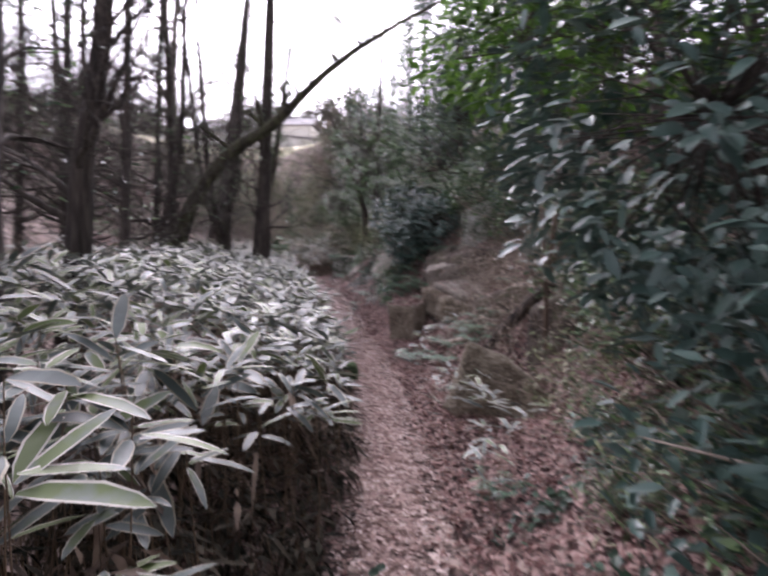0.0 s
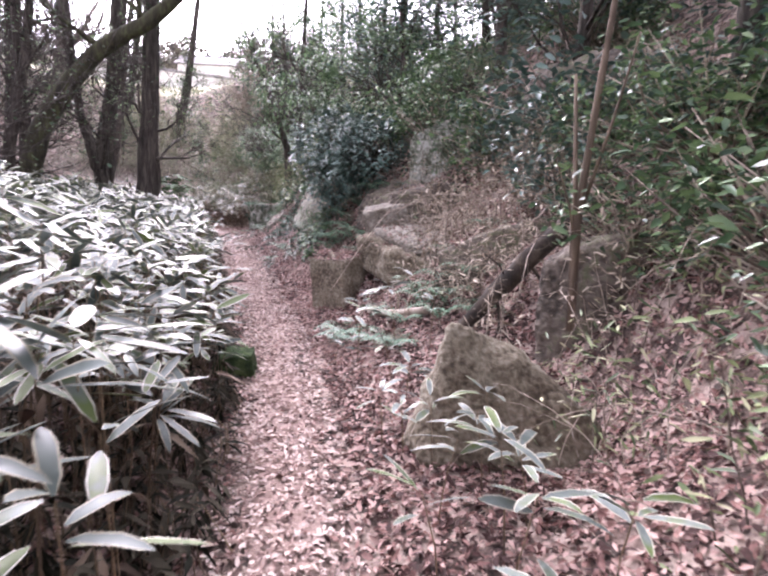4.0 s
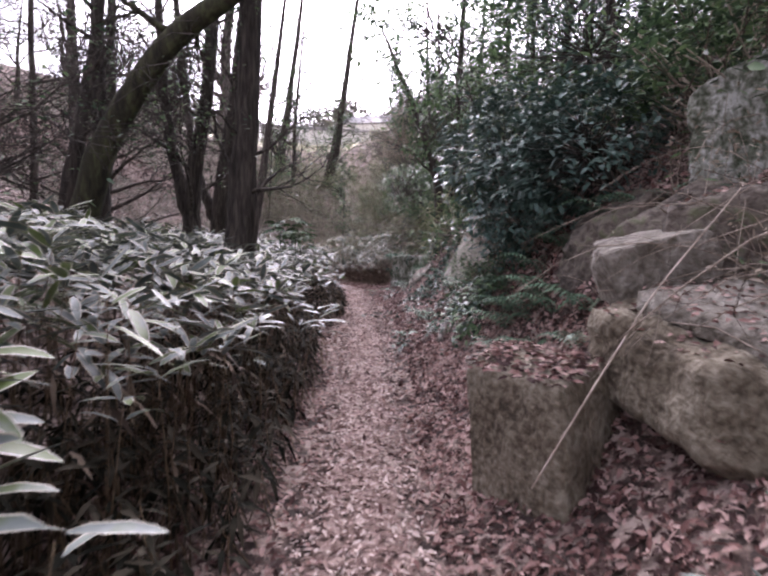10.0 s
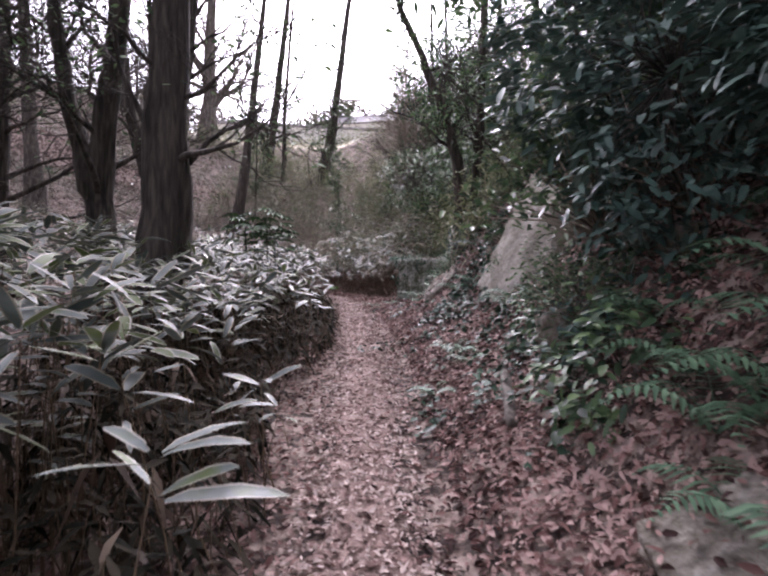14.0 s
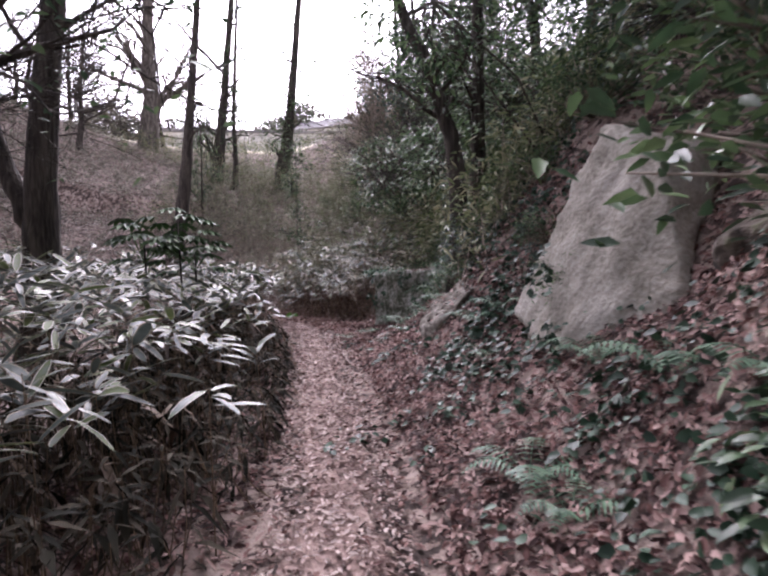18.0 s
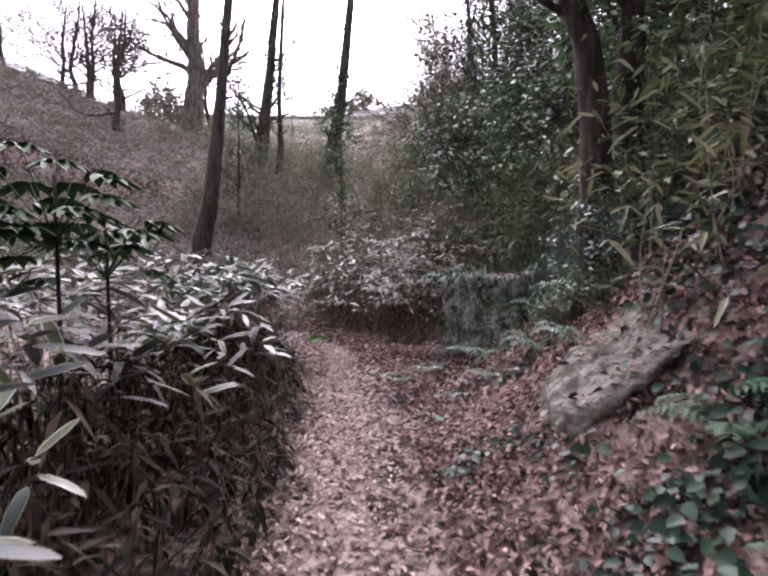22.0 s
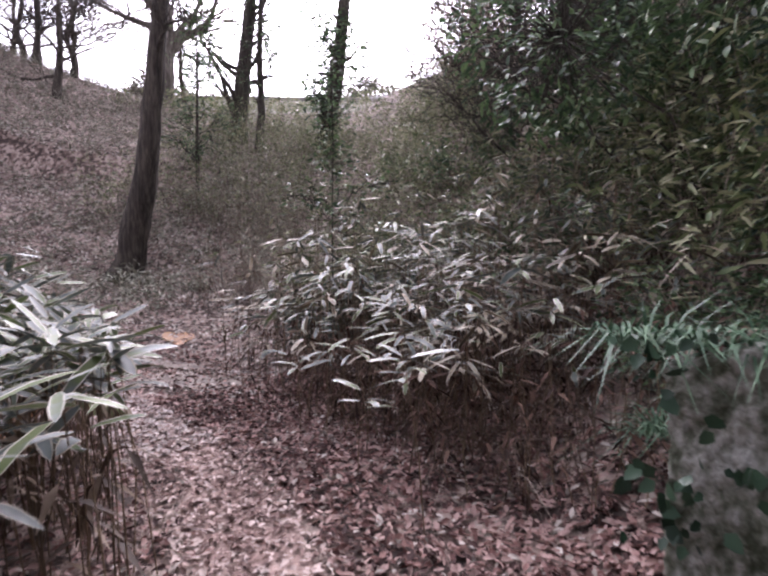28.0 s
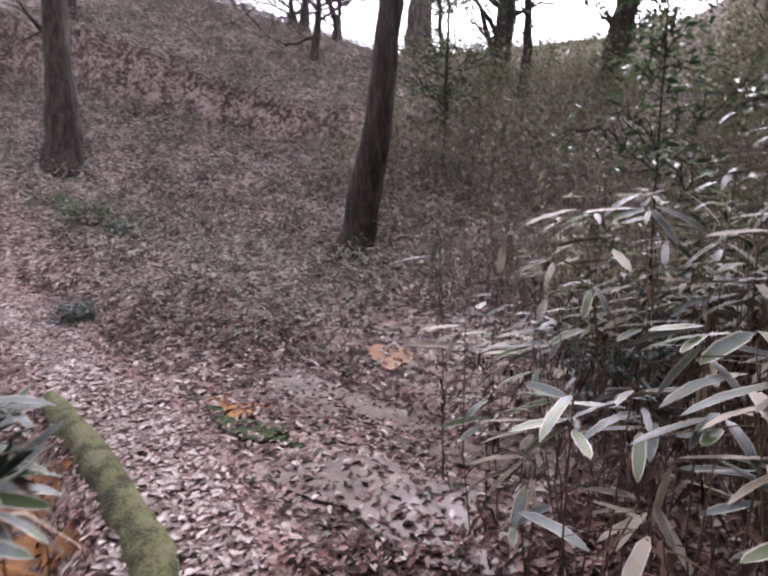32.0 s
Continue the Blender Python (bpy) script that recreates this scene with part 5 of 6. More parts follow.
log("dead_branch", "thin pale stick leaning on the bank", [(-0.62, 7.0, 0.5), (-0.4, 7.2, 0.85), (-0.1, 7.5, 1.3), (0.35, 7.8, 1.85)], [0.004, 0.005, 0.005, 0.003], M_wood, 6, 0.1, 4)
log("dead_tree", "thin brown dead saplings standing on the bank", [(1.41, 3.85, 0.75), (1.39, 3.87, 1.6), (1.49, 3.92, 2.6), (1.65, 4.02, 4.0)], [0.035, 0.03, 0.026, 0.015], M_wood_dark, 8, 0.1, 5,
    [((1.40, 3.87, 0.8), (1.27, 3.82, 2.6), 0.022), ((1.43, 3.87, 1.7), (1.70, 3.82, 2.9), 0.014), ((1.41, 3.87, 1.3), (1.15, 3.72, 2.0), 0.01)])
log("root", "grey mossy root along the bank's foot", [(-1.82, 12.75, 0.55), (-1.79, 12.4, 0.52), (-1.75, 12.0, 0.46), (-1.72, 11.6, 0.4)], [0.03, 0.045, 0.045, 0.035], M_bark_pale, 8, 0.15, 6)
log("bridge_log", "mossy log edging the footbridge over the stream", [(-8.4, 22.84, 0.5), (-8.94, 23.04, 0.54), (-9.99, 23.22, 0.58), (-11.4, 23.42, 0.64)], [0.12, 0.125, 0.115, 0.09], M_log_moss, 14, 0.16, 7)


def brambles(label, cx, cy, n, spread, height, seed, r=0.005):
    g = np.random.default_rng(seed)
    t = thing("bramble_tangle", label, "bush", (cx, cy, float(land(cx, cy))), "dry brambles on the bank")
    org, tubes = np.array(t.location), []
    for _ in range(n):
        x, y = cx + g.normal(0, spread), cy + g.normal(0, spread)
        p = np.array([x, y, float(land(x, y)) - 0.02])
        a = g.uniform(0, 6.28)
        w = np.array([np.cos(a) * 0.6, np.sin(a) * 0.6, 1.2])
        pts, d = [p], unit(w)
        ln = height * g.uniform(0.7, 1.8)
        for _ in range(7):
            d = unit(d + np.array([np.cos(a) * 0.15, np.sin(a) * 0.15, -0.3]) + g.normal(0, 0.16, 3))
            p = p + d * ln / 7
            pts.append(p)
        parts = [tube(np.array(pts) - org, np.linspace(r, r * 0.5, 8) * g.uniform(0.6, 1.4), 4)]
        for k in (3, 4, 5):
            tw, _ = wander(pts[k], pts[k] - pts[k - 1] + g.normal(0, 0.1, 3), ln * 0.25, 3, g, 0.25)
            parts.append(tube(tw - org, np.linspace(r * 0.5, r * 0.25, 4), 3))
        v, q, s = join(parts)
        piece("cane", mesh_of("cane", v, q, M_twig), t)
    return t


brambles("tangle of dry arching brambles on the rocky bank", 1.1, 7.7, 70, 0.5, 1.1, 80, 0.004)
brambles("dry brambles on the bank", 0.8, 9.0, 45, 0.4, 0.9, 81, 0.004)
brambles("dry brambles above the fallen log", 1.7, 5.6, 60, 0.5, 1.2, 82, 0.005)
brambles("dry twigs behind the boulder", 1.6, 3.3, 40, 0.4, 1.2, 83, 0.004)
brambles("dry twigs under the evergreen bush", 1.3, 2.3, 30, 0.35, 0.8, 84, 0.003)
brambles("dry stems at the foot of the bamboo stand", -5.5, 23.0, 50, 0.4, 0.6, 85, 0.003)

# ---------------------------------------------------------------- scrub on the far slope


def scrub(name, label, n, x0, x1, y0, y1, height, leaf, per, seed, stem=None, size=0.07):
    g = np.random.default_rng(seed)
    x, y = g.uniform(x0, x1, n), g.uniform(y0, y1, n)
    u, _ = along(BEND, x, y)
    ok = (np.abs(u) > 1.0) & ((height < 0.5) | (np.hypot(x + 13.2, y - 28.2) > 2.3))
    x, y = x[ok], y[ok]
    z = land(x, y)
    cx, cy = (x0 + x1) / 2, (y0 + y1) / 2
    t = thing(name, label, "undergrowth", (cx, cy, float(land(cx, cy))), kind="stuff")
    org, tubes, tips = np.array(t.location), [], []
    for a in np.stack([x, y, z], -1):
        h = height * g.uniform(0.5, 1.2)
        line, _ = wander(a - (0, 0, 0.03), g.normal(0, 0.22, 3) * (1, 1, 0) + (0, 0, 1), h, 4, g, 0.12, 0.1)
        tubes.append(tube(line - org, np.linspace(0.006, 0.0025, 5), 3))
        tips += [line[2], line[3], line[4]]
    v, q, s = join(tubes)
    tagged(piece("stemwork", mesh_of("stemwork", v, q, stem or M_twig), t), kind="stuff")
    tips = np.array(tips) - org
    v, q, s = crown_leaves(tips, per, size, g, 0.22, 0.12, (-0.7, 0.5))
    tagged(piece("foliage", mesh_of("foliage", v, q, leaf, s), t), kind="stuff")
    return t


scrub("brown_scrub", "dry brown twiggy undergrowth on the slope", 520, -12.2, -8.0, 27.0, 31.0, 1.1, M_straw, 3, 90)
scrub("green_scrub", "olive-green dwarf bamboo scrub on the upper slope", 1100, -16, -6.5, 30, 37, 1.4, M_grassy, 7, 91, size=0.1)
scrub("green_scrub", "olive scrub in the valley head", 600, -22, -8, 37, 46, 0.9, M_grassy, 8, 92, size=0.14)
for k in range(5):
    scrub("bank_scrub", "mixed green and dry undergrowth on the steep bank", 160, 1.0 - 0.2 * k ** 1.5, 3.6 - 0.2 * k ** 1.5, -1 + 4.4 * k, 3.6 + 4.4 * k, 0.7, (M_grassy, M_straw, M_dark, M_grassy, M_dark)[k], 8, 97 + k, size=0.08)
scrub("dry_bank_growth", "tan dry stems and grass on the rocky bank", 260, 0.4, 2.6, 5.0, 10.0, 0.8, M_straw, 5, 120)
scrub("green_scrub", "olive scrub on the right flank of the valley", 700, -9, -2.5, 26, 34, 1.5, M_grassy, 8, 110, size=0.11)
scrub("green_scrub", "olive scrub along the valley's upper rim", 900, -10, 2, 33, 44, 1.3, M_grassy, 8, 111, size=0.15)
scrub("bank_grass", "thin-leaved bamboo grass on the upper bank", 700, -4.4, -1.2, 22.8, 28.5, 1.4, M_grassy, 9, 93, size=0.14)
scrub("bank_grass", "thin-leaved bamboo grass on the bank", 520, -3.0, 0.6, 17.2, 23.0, 1.0, M_grassy, 8, 94, size=0.13)
scrub("hillside_herbs", "low grey-green plants on the open hillside", 4800, -30, -11, 25, 40, 0.24, M_sage, 5, 95, M_straw, 0.12)
scrub("grey_scrub", "pale dry undergrowth at the slope's foot", 500, -13.5, -8.5, 27.5, 32, 1.0, M_sage, 6, 121, size=0.09)
scrub("brown_scrub", "dry brown scrub behind the hedge", 500, -12, -6, 9, 20, 1.2, M_straw, 5, 96)

# ---------------------------------------------------------------- ferns, ivy and small plants


def fern(x, y, size, seed, z=None):
    g = np.random.default_rng(seed)
    t = thing("fern", "green fern with arching feathery fronds", "fern", (x, y, (float(land(x, y)) if z is None else z) - 0.01), "ferns on the bank")
    for k in range(6):
        a = k * 1.05 + g.uniform(0, 0.5)
        out = np.array([np.cos(a), np.sin(a), 0])
        f = np.linspace(0, 1, 15)
        ln = size * g.uniform(0.8, 1.2)
        mid = out * (f * ln)[:, None] + np.array([0, 0, 1]) * (ln * (1.35 * f - 1.15 * f ** 2))[:, None]
        st = tube(mid[::2], np.linspace(0.003, 0.001, 8), 3)
        w = np.sin(np.pi * np.clip(f[1:], 0, 1) ** 0.7) * ln * 0.28 + 0.012
        side = np.array([-out[1], out[0], 0])
        b = np.concatenate([mid[1:], mid[1:]])
        d = np.concatenate([np.tile(side, (14, 1)), np.tile(-side, (14, 1))]) + out * 0.45
        lv = leaves(b, d, np.tile([0, 0, 1.0], (28, 1)), np.concatenate([w, w]), ln * 0.055, SLIM, droop=0.25)
        v, q, s = join([(st[0], st[1]), lv])
        piece("frond", mesh_of("frond", v, q, M_fern), t)
    return t


for k, (x, y, s) in enumerate([(0.25, 5.6, 0.4), (0.75, 6.0, 0.42), (-0.1, 5.5, 0.3), (-0.45, 5.9, 0.3), (-0.35, 8.55, 0.3), (-0.5, 9.1, 0.3), (-0.65, 9.7, 0.32), (-0.9, 10.1, 0.4), (-0.75, 10.5, 0.42), (-0.45, 9.9, 0.45),
                               (-0.3, 10.6, 0.4), (-1.5, 13.2, 0.3), (-2.4, 12.8, 0.25), (-2.2, 13.5, 0.3), (-2.6, 15.9, 0.25), (-3.9, 19.4, 0.25), (-3.5, 19.5, 0.35), (-3.2, 20.0, 0.4), (-4.7, 20.4, 0.25),
                               (-4.4, 21.0, 0.3), (-4.9, 19.9, 0.2), (0.9, 4.9, 0.3), (0.55, 0.6, 0.25), (0.2, 5.0, 0.25), (-2.45, 16.4, 0.3), (-3.3, 21.6, 0.4), (-2.8, 20.6, 0.4), (-0.2, 9.4, 0.5), (0.1, 10.1, 0.5), (-0.35, 10.9, 0.45), (-0.55, 10.35, 0.5), (0.3, 9.8, 0.55), (0.6, 5.2, 0.4), (1.0, 5.7, 0.45), (0.45, 6.4, 0.4), (1.3, 6.4, 0.4), (0.05, 6.3, 0.3), (0.9, 6.9, 0.35), (-1.9, 14.6, 0.35), (-2.35, 13.9, 0.4), (-1.7, 13.9, 0.4), (-2.7, 16.6, 0.35), (-4.1, 20.4, 0.4), (-0.88, 10.55, 0.45), (-0.68, 10.4, 0.5), (-0.95, 11.5, 0.45), (-0.53, 10.75, 0.5), (-0.9, 11.0, 0.4), (-2.96, 22.3, 0.45), (-3.4, 21.9, 0.4), (-2.55, 20.8, 0.5), (0.5, 5.85, 0.45), (0.68, 5.6, 0.45), (0.1, 5.1, 0.35), (-0.4, 6.1, 0.35), (-0.3, 5.7, 0.3), (-3.65, 21.0, 0.4), (-3.5, 20.75, 0.4), (-3.2, 18.6, 0.35), (-3.0, 19.0, 0.45)]):
    fern(x, y, s, 200 + k)


def grass_tuft(x, y, z, size, seed):
    g = np.random.default_rng(seed)
    n = 46
    a = g.uniform(0, 6.28, n)
    base = np.stack([g.normal(0, 0.035, n), g.normal(0, 0.035, n), np.zeros(n)], -1)
    ln = size * g.uniform(0.6, 1.3, n)
    v, q, s = leaves(base, np.stack([np.cos(a), np.sin(a), g.uniform(0.5, 2.0, n)], -1), np.tile([0, 0, 1.0], (n, 1)) + g.normal(0, 0.1, (n, 3)), ln, 0.012, SLIM, droop=g.uniform(0.4, 1.1, n))
    ob = piece("grass_tuft", mesh_of("grass_tuft", v, q, M_fern, s))
    ob.location = (x, y, z - 0.01)
    return tagged(ob, "tuft of arching dark green sedge", "grass", "sedge tufts on the bank", "stuff")


for k, (x, y, dz) in enumerate([(-4.35, 22.0, 0.55), (-4.1, 22.1, 0.6), (-3.95, 21.7, 0.6), (-3.7, 21.5, 0.55), (-3.5, 21.1, 0.3), (-3.45, 20.8, 0.1), (-3.8, 20.5, 0), (-4.0, 20.2, 0), (-3.3, 20.4, 0.1), (-3.6, 20.0, 0), (-4.6, 22.4, 0.3),
                                (-3.1, 20.9, 0.1), (-2.9, 20.2, 0.1), (-3.2, 19.6, 0), (-2.5, 18.6, 0), (-0.55, 9.0, 0), (-0.7, 8.9, 0), (0.4, 5.9, 0), (-2.9, 22.3, 0.3), (-2.6, 21.6, 0.6), (-3.0, 21.3, 0.6), (-4.3, 21.75, 0.75), (-4.15, 21.6, 0.8), (-3.95, 21.35, 0.8), (-3.75, 21.25, 0.8), (-3.6, 21.35, 0.7), (-4.45, 21.95, 0.7), (-3.85, 21.1, 0.5), (-3.65, 20.95, 0.4), (-4.6, 22.1, 0.5), (-3.4, 21.5, 0.6), (-3.3, 21.2, 0.4)]):
    grass_tuft(x, y, float(land(x, y)) + dz * 0.6, 0.34 + 0.14 * (dz > 0.3), 600 + k)

# a single broad green leaf shoot at the hedge's end
sprout = thing("broadleaf_sprout", "young sprout with one broad bright green leaf", "plant", on(-5.97, 20.35, -0.01))
v, q = tube([(0, 0, 0), (0.0, 0.02, 0.2), (-0.02, 0, 0.36)], [0.004, 0.003, 0.002], 5)
piece("stem", mesh_of("stem", v, q, M_culm), sprout)
for k, (a, ln) in enumerate([(-1.3, 0.21), (-2.3, 0.14), (0.4, 0.1)]):
    v, q, s = leaves(np.array([(-0.02, 0, 0.36)]), np.array([(math.cos(a), math.sin(a), 0.15)]), np.array([(0.1, -0.85, 0.5)]), ln, ln * 0.8, BROAD, droop=0.25)
    piece("leaf", mesh_of("leaf", v, q, M_lime, s), sprout)


def ivy(label, cx, cy, n, rx, ry, seed, leaf=None, size=0.06):
    g = np.random.default_rng(seed)
    n = n * 3 // 4
    mid = g.integers(0, max(1, n // 14), n)
    x, y = cx + g.normal(0, rx, n)[mid] + g.normal(0, 0.075, n), cy + g.normal(0, ry, n)[mid] + g.normal(0, 0.075, n)
    org = np.array([cx, cy, float(land(cx, cy))])
    nrm = unit(ground_normal(x, y) + g.normal(0, 0.35, (n, 3)))
    base = np.stack([x, y, land(x, y) + g.uniform(0.02, 0.12, n)], -1) - org
    ln = size * g.uniform(0.6, 1.3, n)
    v, q, s = leaves(base, scatter_dirs(n, g, (-0.3, 0.1)), nrm, ln, ln * 0.8, BROAD, droop=0.2)
    ob = piece("ivy_patch", mesh_of("ivy_patch", v, q, leaf or M_ivy, s))
    ob.location = org
    return tagged(ob, label, "ivy", "ground plants", "stuff")


for k, (x, y, n, rx, ry) in enumerate([(-2.5, 16.6, 260, 0.35, 0.3), (-2.2, 14.2, 160, 0.3, 0.3), (-2.9, 14.9, 120, 0.3, 0.4), (-1.9, 16.9, 260, 0.3, 0.5), (-3.3, 17.2, 120, 0.25, 0.3), (-2.2, 12.5, 140, 0.3, 0.3),
                                       (1.0, 0.2, 260, 0.4, 0.5), (0.9, -1.4, 260, 0.4, 0.5), (-3.6, 19.2, 120, 0.3, 0.3), (-4.6, 19.0, 60, 0.3, 0.3), (-2.6, 17.6, 200, 0.3, 0.3), (-0.6, 11.4, 260, 0.4, 0.4), (-3.3, 20.6, 200, 0.3, 0.4), (-1.6, 17.9, 260, 0.5, 0.5),
                                       (-2.62, 16.15, 420, 0.28, 0.3), (-2.3, 16.7, 420, 0.3, 0.3), (-2.75, 16.5, 260, 0.25, 0.25), (-2.1, 15.6, 420, 0.35, 0.35), (-1.6, 13.2, 420, 0.3, 0.4), (-1.45, 12.6, 420, 0.25, 0.4), (-1.2, 11.9, 420, 0.3, 0.4), (-1.75, 14.2, 300, 0.3, 0.4), (-2.4, 18.0, 320, 0.3, 0.4), (-2.6, 19.6, 320, 0.3, 0.5), (-3.9, 17.3, 50, 0.12, 0.2), (-2.1, 15.2, 300, 0.3, 0.3)]):
    ivy("low dark green ivy creeping over fallen leaves", x, y, n, rx, ry, 300 + k)


def draped_ivy(label, at, wide, deep, side, front, n, seed):
    """Ivy hanging down a rock face."""
    g = np.random.default_rng(seed)
    mid = g.integers(0, n // 12, n)
    a, h = g.uniform(-1, 1, n)[mid] * wide + g.normal(0, 0.06, n), -g.uniform(0, 1, n)[mid] ** 1.6 * deep + g.normal(0, 0.06, n)
    side, front = unit(side), unit(front)
    base = a[:, None] * side + front * g.uniform(0.0, 0.06, n)[:, None] + np.array([0, 0, 1.0]) * h[:, None]
    ln = g.uniform(0.035, 0.075, n)
    v, q, s = leaves(base, unit(scatter_dirs(n, g, (-1.2, 0.0)) + front * 0.3), unit(front + g.normal(0, 0.4, (n, 3))), ln, ln * 0.8, BROAD, droop=0.15)
    ob = piece("ivy_curtain", mesh_of("ivy_curtain", v, q, M_ivy, s))
    ob.location = at
    return tagged(ob, label, "ivy", "ground plants", "stuff")


draped_ivy("dark ivy hanging over the mossy boulder", (-4.3, 21.05, 1.45), 0.5, 0.7, (0.95, -0.32, 0), (-0.32, -0.95, 0), 90, 700)
draped_ivy("dark ivy trailing down the boulder's side", (-3.7, 20.8, 1.4), 0.22, 0.8, (0.95, -0.32, 0), (-0.32, -0.95, 0), 160, 701)
for k in range(7):
    f = -0.6 + 0.11 * k
    grass_tuft(-4.25 + 0.95 * f, 21.2 - 0.32 * f, 1.46, 0.34, 660 + k)


draped_ivy("thin ivy climbing the leaning slab", (-2.2, 15.5, 1.7), 0.55, 0.85, (0.16, -0.96, -0.2), (-0.88, -0.26, 0.4), 70, 702)


def fatsia(x, y, h, seed):
    g = np.random.default_rng(seed)
    t = thing("fatsia", "dark fatsia with large fingered leaves", "shrub", on(x, y, -0.02))
    v, q = tube([(0, 0, 0), (0.03, 0, h * 0.5), (0, 0.03, h)], [0.015, 0.012, 0.008], 6)
    piece("stem", mesh_of("stem", v, q, M_bark), t)
    for k in range(15):
        a, e = k * 2.4, g.uniform(0.0, 0.7)
        out = np.array([np.cos(a), np.sin(a), e])
        end = np.array([0, 0, h * g.uniform(0.75, 1.0)]) + out * g.uniform(0.18, 0.32)
        st = tube([(0, 0.02, h * 0.8), end], [0.004, 0.003], 4)
        b = np.tile(end, (7, 1))
        spin = a + np.linspace(-1.5, 1.5, 7)
        d = np.stack([np.cos(spin), np.sin(spin), np.full(7, -0.05)], -1)
        lv = leaves(b, d, np.tile([0, 0, 1.0], (7, 1)), 0.2 * np.array([0.7, 0.9, 1, 1.05, 1, 0.9, 0.7]), 0.075, BROAD, droop=0.35)
        v, q, s = join([(st[0], st[1]), lv])
        piece("leaf", mesh_of("leaf", v, q, M_fatsia), t)
    return t


fatsia(-5.85, 16.6, 1.75, 400)
fatsia(-6.1, 16.35, 1.6, 401)
fatsia(-5.9, 17.0, 1.5, 402)

# ---------------------------------------------------------------- stream bed


def pool(name, label, cx, cy, rx, ry, mat, seed, z=None):
    g = np.random.default_rng(seed)
    n = 40
    a = np.arange(n) * 2 * np.pi / n
    k = 1 + 0.2 * np.sin(a * 3 + seed) + 0.12 * np.sin(a * 5 + 1)
    rings = [np.stack([cx + np.cos(a) * rx * k * f, cy + np.sin(a) * ry * k * f], -1) for f in (0.05, 0.5, 1.0)]
    v = np.concatenate([np.c_[r, (land(r[:, 0], r[:, 1]) + 0.02 if z is None else np.full(n, z))] for r in rings])
    i, j = np.meshgrid(np.arange(2), np.arange(n), indexing="ij")
    q = np.stack([i * n + j, (i + 1) * n + j, (i + 1) * n + (j + 1) % n, i * n + (j + 1) % n], -1).reshape(-1, 4)
    return tagged(piece(name, mesh_of(name, v, q, mat, None, True)), label, "ground", kind="structure")


pool("mud_patch", "wet brown mud in the hollow", -9.7, 24.9, 1.2, 0.5, M_mud, 1)
pool("mud_patch", "wet mud by the stream", -8.5, 24.1, 0.7, 0.35, M_mud, 3)
pool("silt_pool", "orange silt in the stream bed", -10.0, 22.7, 1.2, 0.38, M_silt, 2)
pool("silt_pool", "orange silt beside the footpath", -10.3, 24.35, 0.3, 0.16, M_silt, 4)
pool("silt_pool", "orange silt at the foot of the slope", -10.2, 25.95, 0.25, 0.14, M_silt, 5)
pool("moss_edge", "green moss along the footpath's edge", -9.9, 24.15, 0.5, 0.12, M_moss, 6)

# ---------------------------------------------------------------- the far field, wall and woods
wall_base = float(land(-20, 58.7))
far_wall = thing("boundary_wall", "long low white wall at the far field's edge", "wall", (-20, 58.7, wall_base - 0.1))


def box(name, size, at, mat, parent, bevel=0.03):
    bm = bmesh.new()
    bmesh.ops.create_cube(bm, size=1.0)
    bmesh.ops.scale(bm, vec=size, verts=bm.verts)
    bmesh.ops.bevel(bm, geom=bm.edges[:], offset=bevel, segments=1, affect="EDGES")
    me = bpy.data.meshes.new(name)
    bm.to_mesh(me)
    bm.free()
    me.materials.append(mat)
    ob = piece(name, me, parent)
    ob.location = at
    return ob


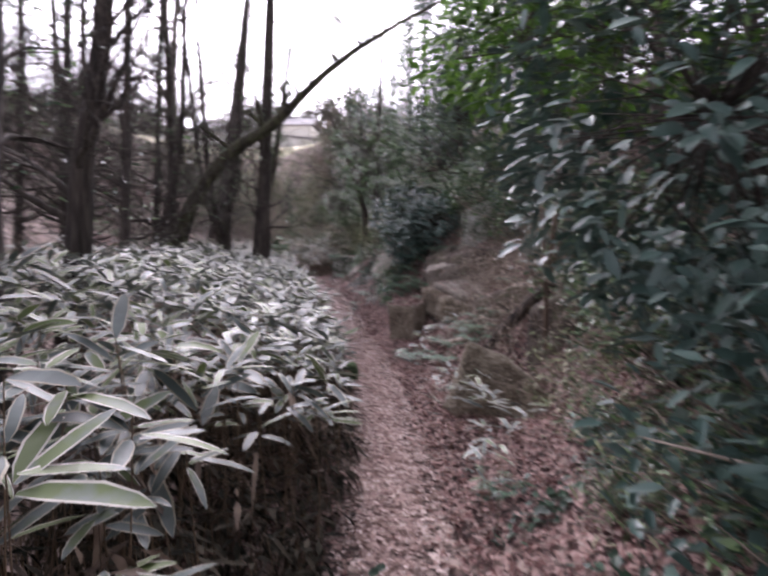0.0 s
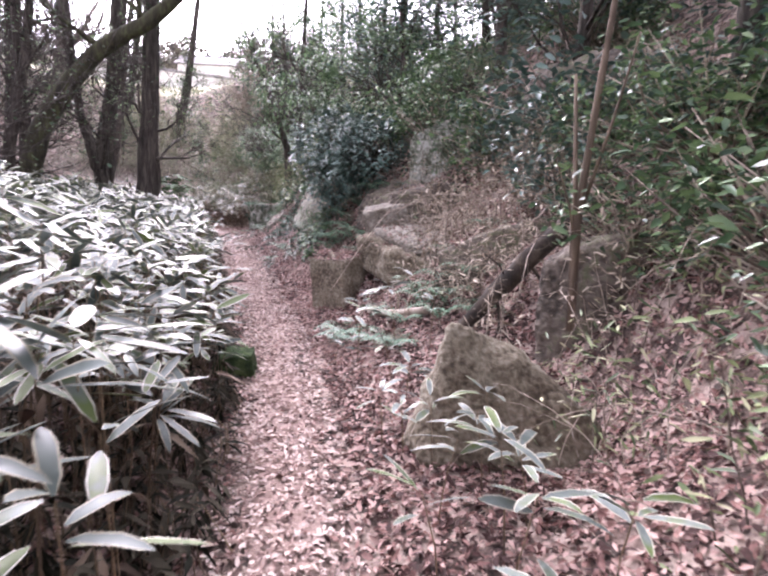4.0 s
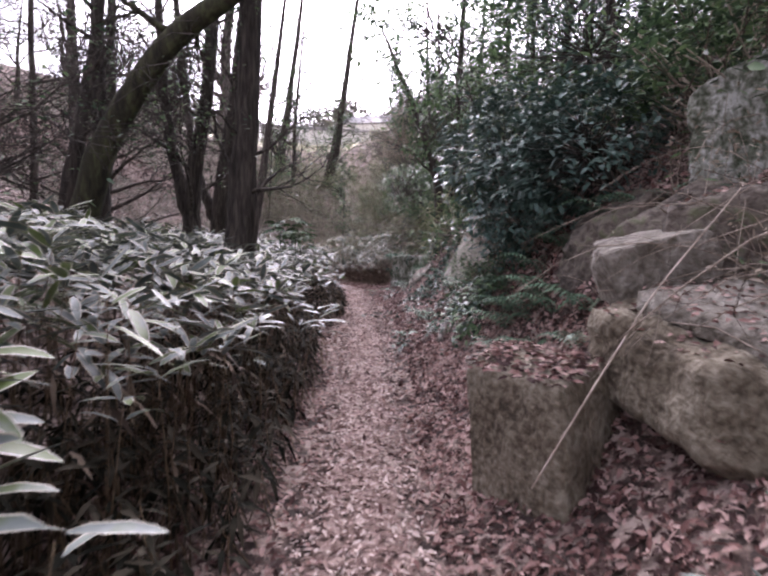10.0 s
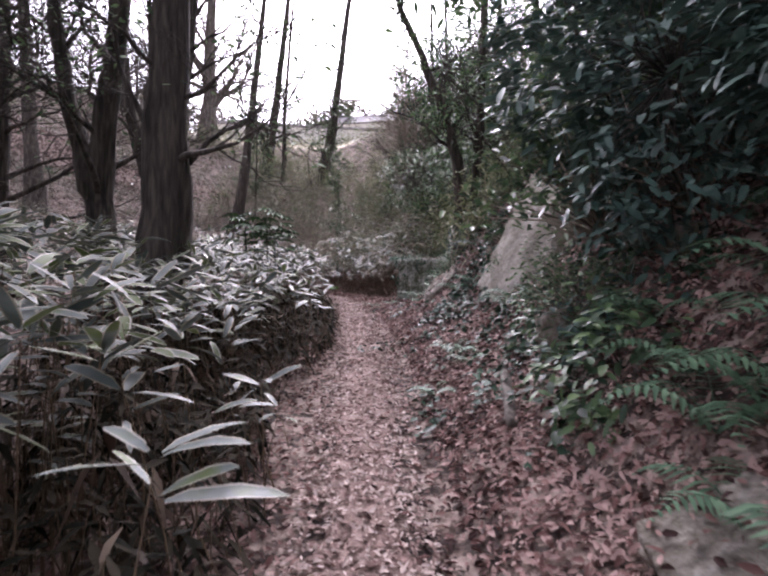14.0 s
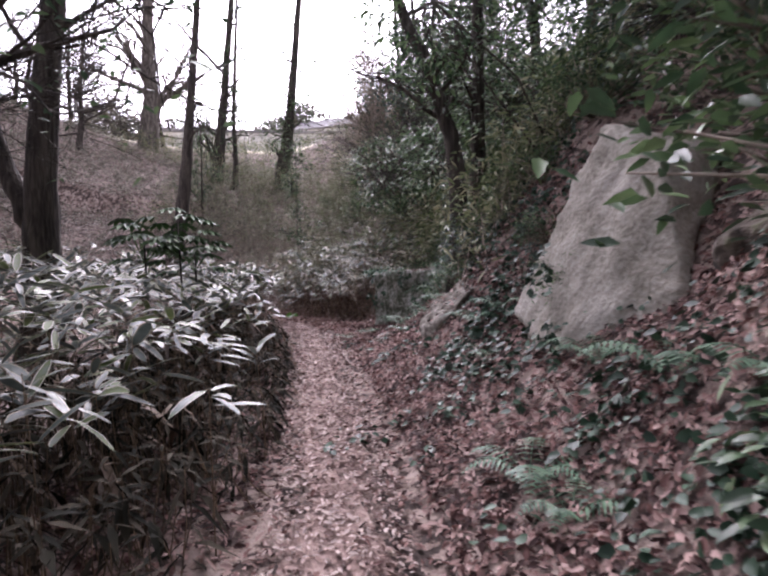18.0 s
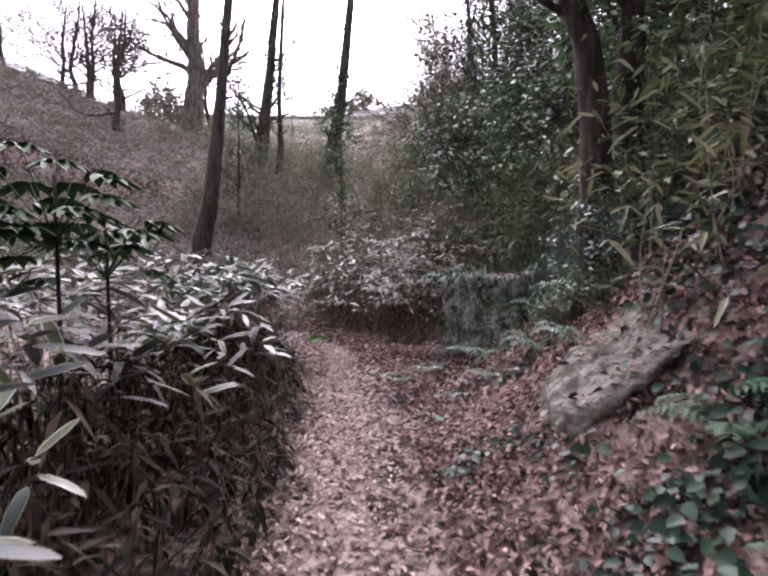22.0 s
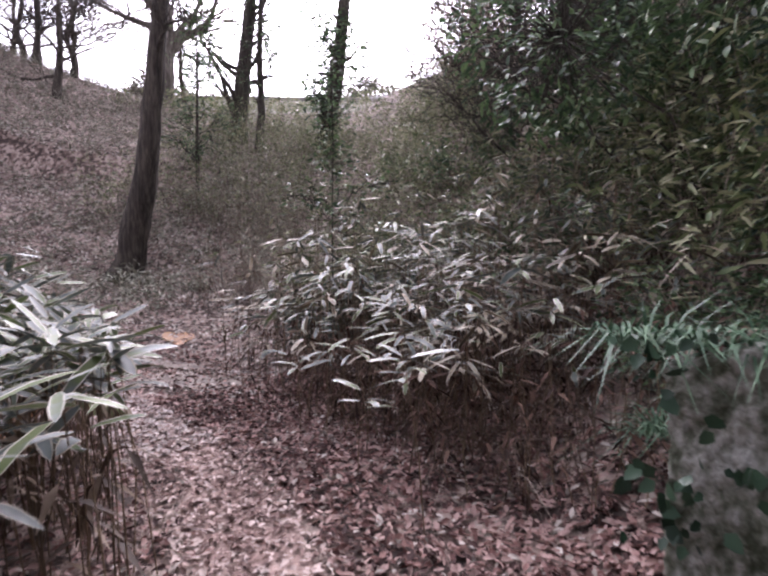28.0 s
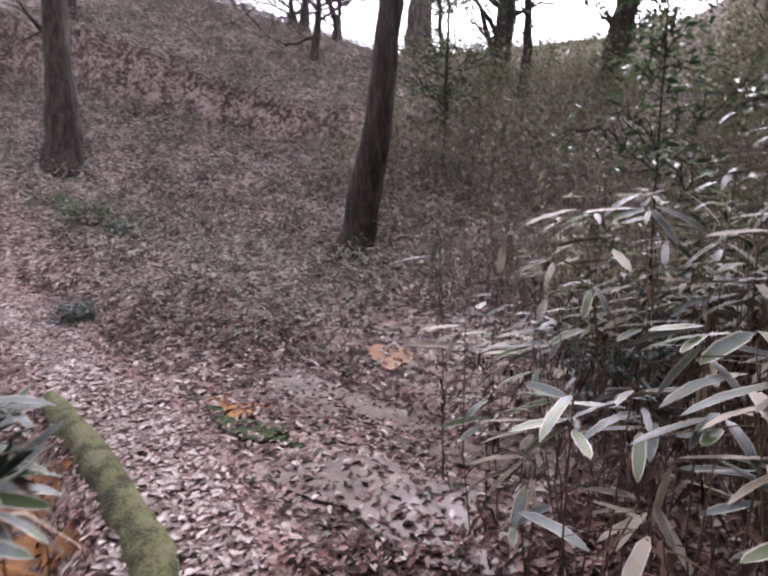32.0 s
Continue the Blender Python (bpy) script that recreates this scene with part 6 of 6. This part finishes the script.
far_wall.rotation_euler = (0, 0, radians(24))
for k in range(6):
    box("panel", (3.6, 0.2, 1.5), (-9 + 3.65 * k, 0, 0.75), M_wall, far_wall)
box("coping", (22.5, 0.5, 0.25), (0.1, 0, 1.62), M_roof, far_wall)
house = thing("farmhouse", "distant white house with a grey roof", "house", (-22, 78, float(land(-22, 78))))
box("wall", (7, 5, 3.4), (0, 0, 1.7), M_wall, house)
for k in range(2):
    rf = box("roof", (7.8, 3.2, 0.2), (0, 1.3 - 2.6 * k, 4.1), M_roof, house)
    rf.rotation_euler = (radians(-28 + 56 * k), 0, 0)

g = np.random.default_rng(500)
far_tree = []
for k in range(3):
    t = thing("far_tree", "hazy distant tree on the skyline", "tree", (-40 + 8 * k, 95, float(land(-40 + 8 * k, 95))), "distant trees")
    v, q = tube([(0, 0, 0), (0.1, 0, 3), (0, 0, 7)], [0.3, 0.22, 0.08], 6)
    piece("trunk", mesh_of("trunk", v, q, M_bark_pale), t)
    tips = unit(g.normal(0, 1, (90, 3))) * g.uniform(0.5, 1, 90)[:, None] ** 0.5 * np.array([2.6, 2.6, 3.2]) + np.array([0, 0, 5.2])
    v, q, s = crown_leaves(tips, 26, 0.45, g, 0.6, 0.5, (-0.5, 0.5))
    piece("crown", mesh_of("crown", v, q, M_haze, s), t)
    far_tree.append(t)
for k in range(34):
    x, y = -75 + 3.4 * k + g.uniform(-2, 2), 84 + g.uniform(-6, 22)
    ob = copy_thing(far_tree[k % 3], pose(x, y, float(land(x, y)) - 0.3, 0, 0, 77 * k))
    s = g.uniform(0.7, 1.5)
    ob.scale = (s, s, s * g.uniform(0.8, 1.2))

# the clump that leans over the log beside the stream
n = 70
a, r = rng.uniform(0, 6.28, n), np.sqrt(rng.uniform(0, 1, n))
px, py = -8.5 + np.cos(a) * r * 0.5, 22.0 + np.sin(a) * r * 0.42
thicket("sasa_thicket", "grey-green clump of dwarf bamboo beside the mossy log", px, py, np.interp(r, [0, 1], [1.3, 0.95]), np.stack([np.cos(a), np.sin(a), 0 * a], -1) * 0.5, r > 0, "sasa stand at the bend")

# low bushes at the foot of the hill
for k, (x, y, s) in enumerate([(-17.5, 26.0, 0.62), (-18.5, 25.7, 0.4), (-13.85, 24.4, 0.32)]):
    place(shrubs[(2, 0, 1)[k]], x, y, s, 50 * k, 0.05)
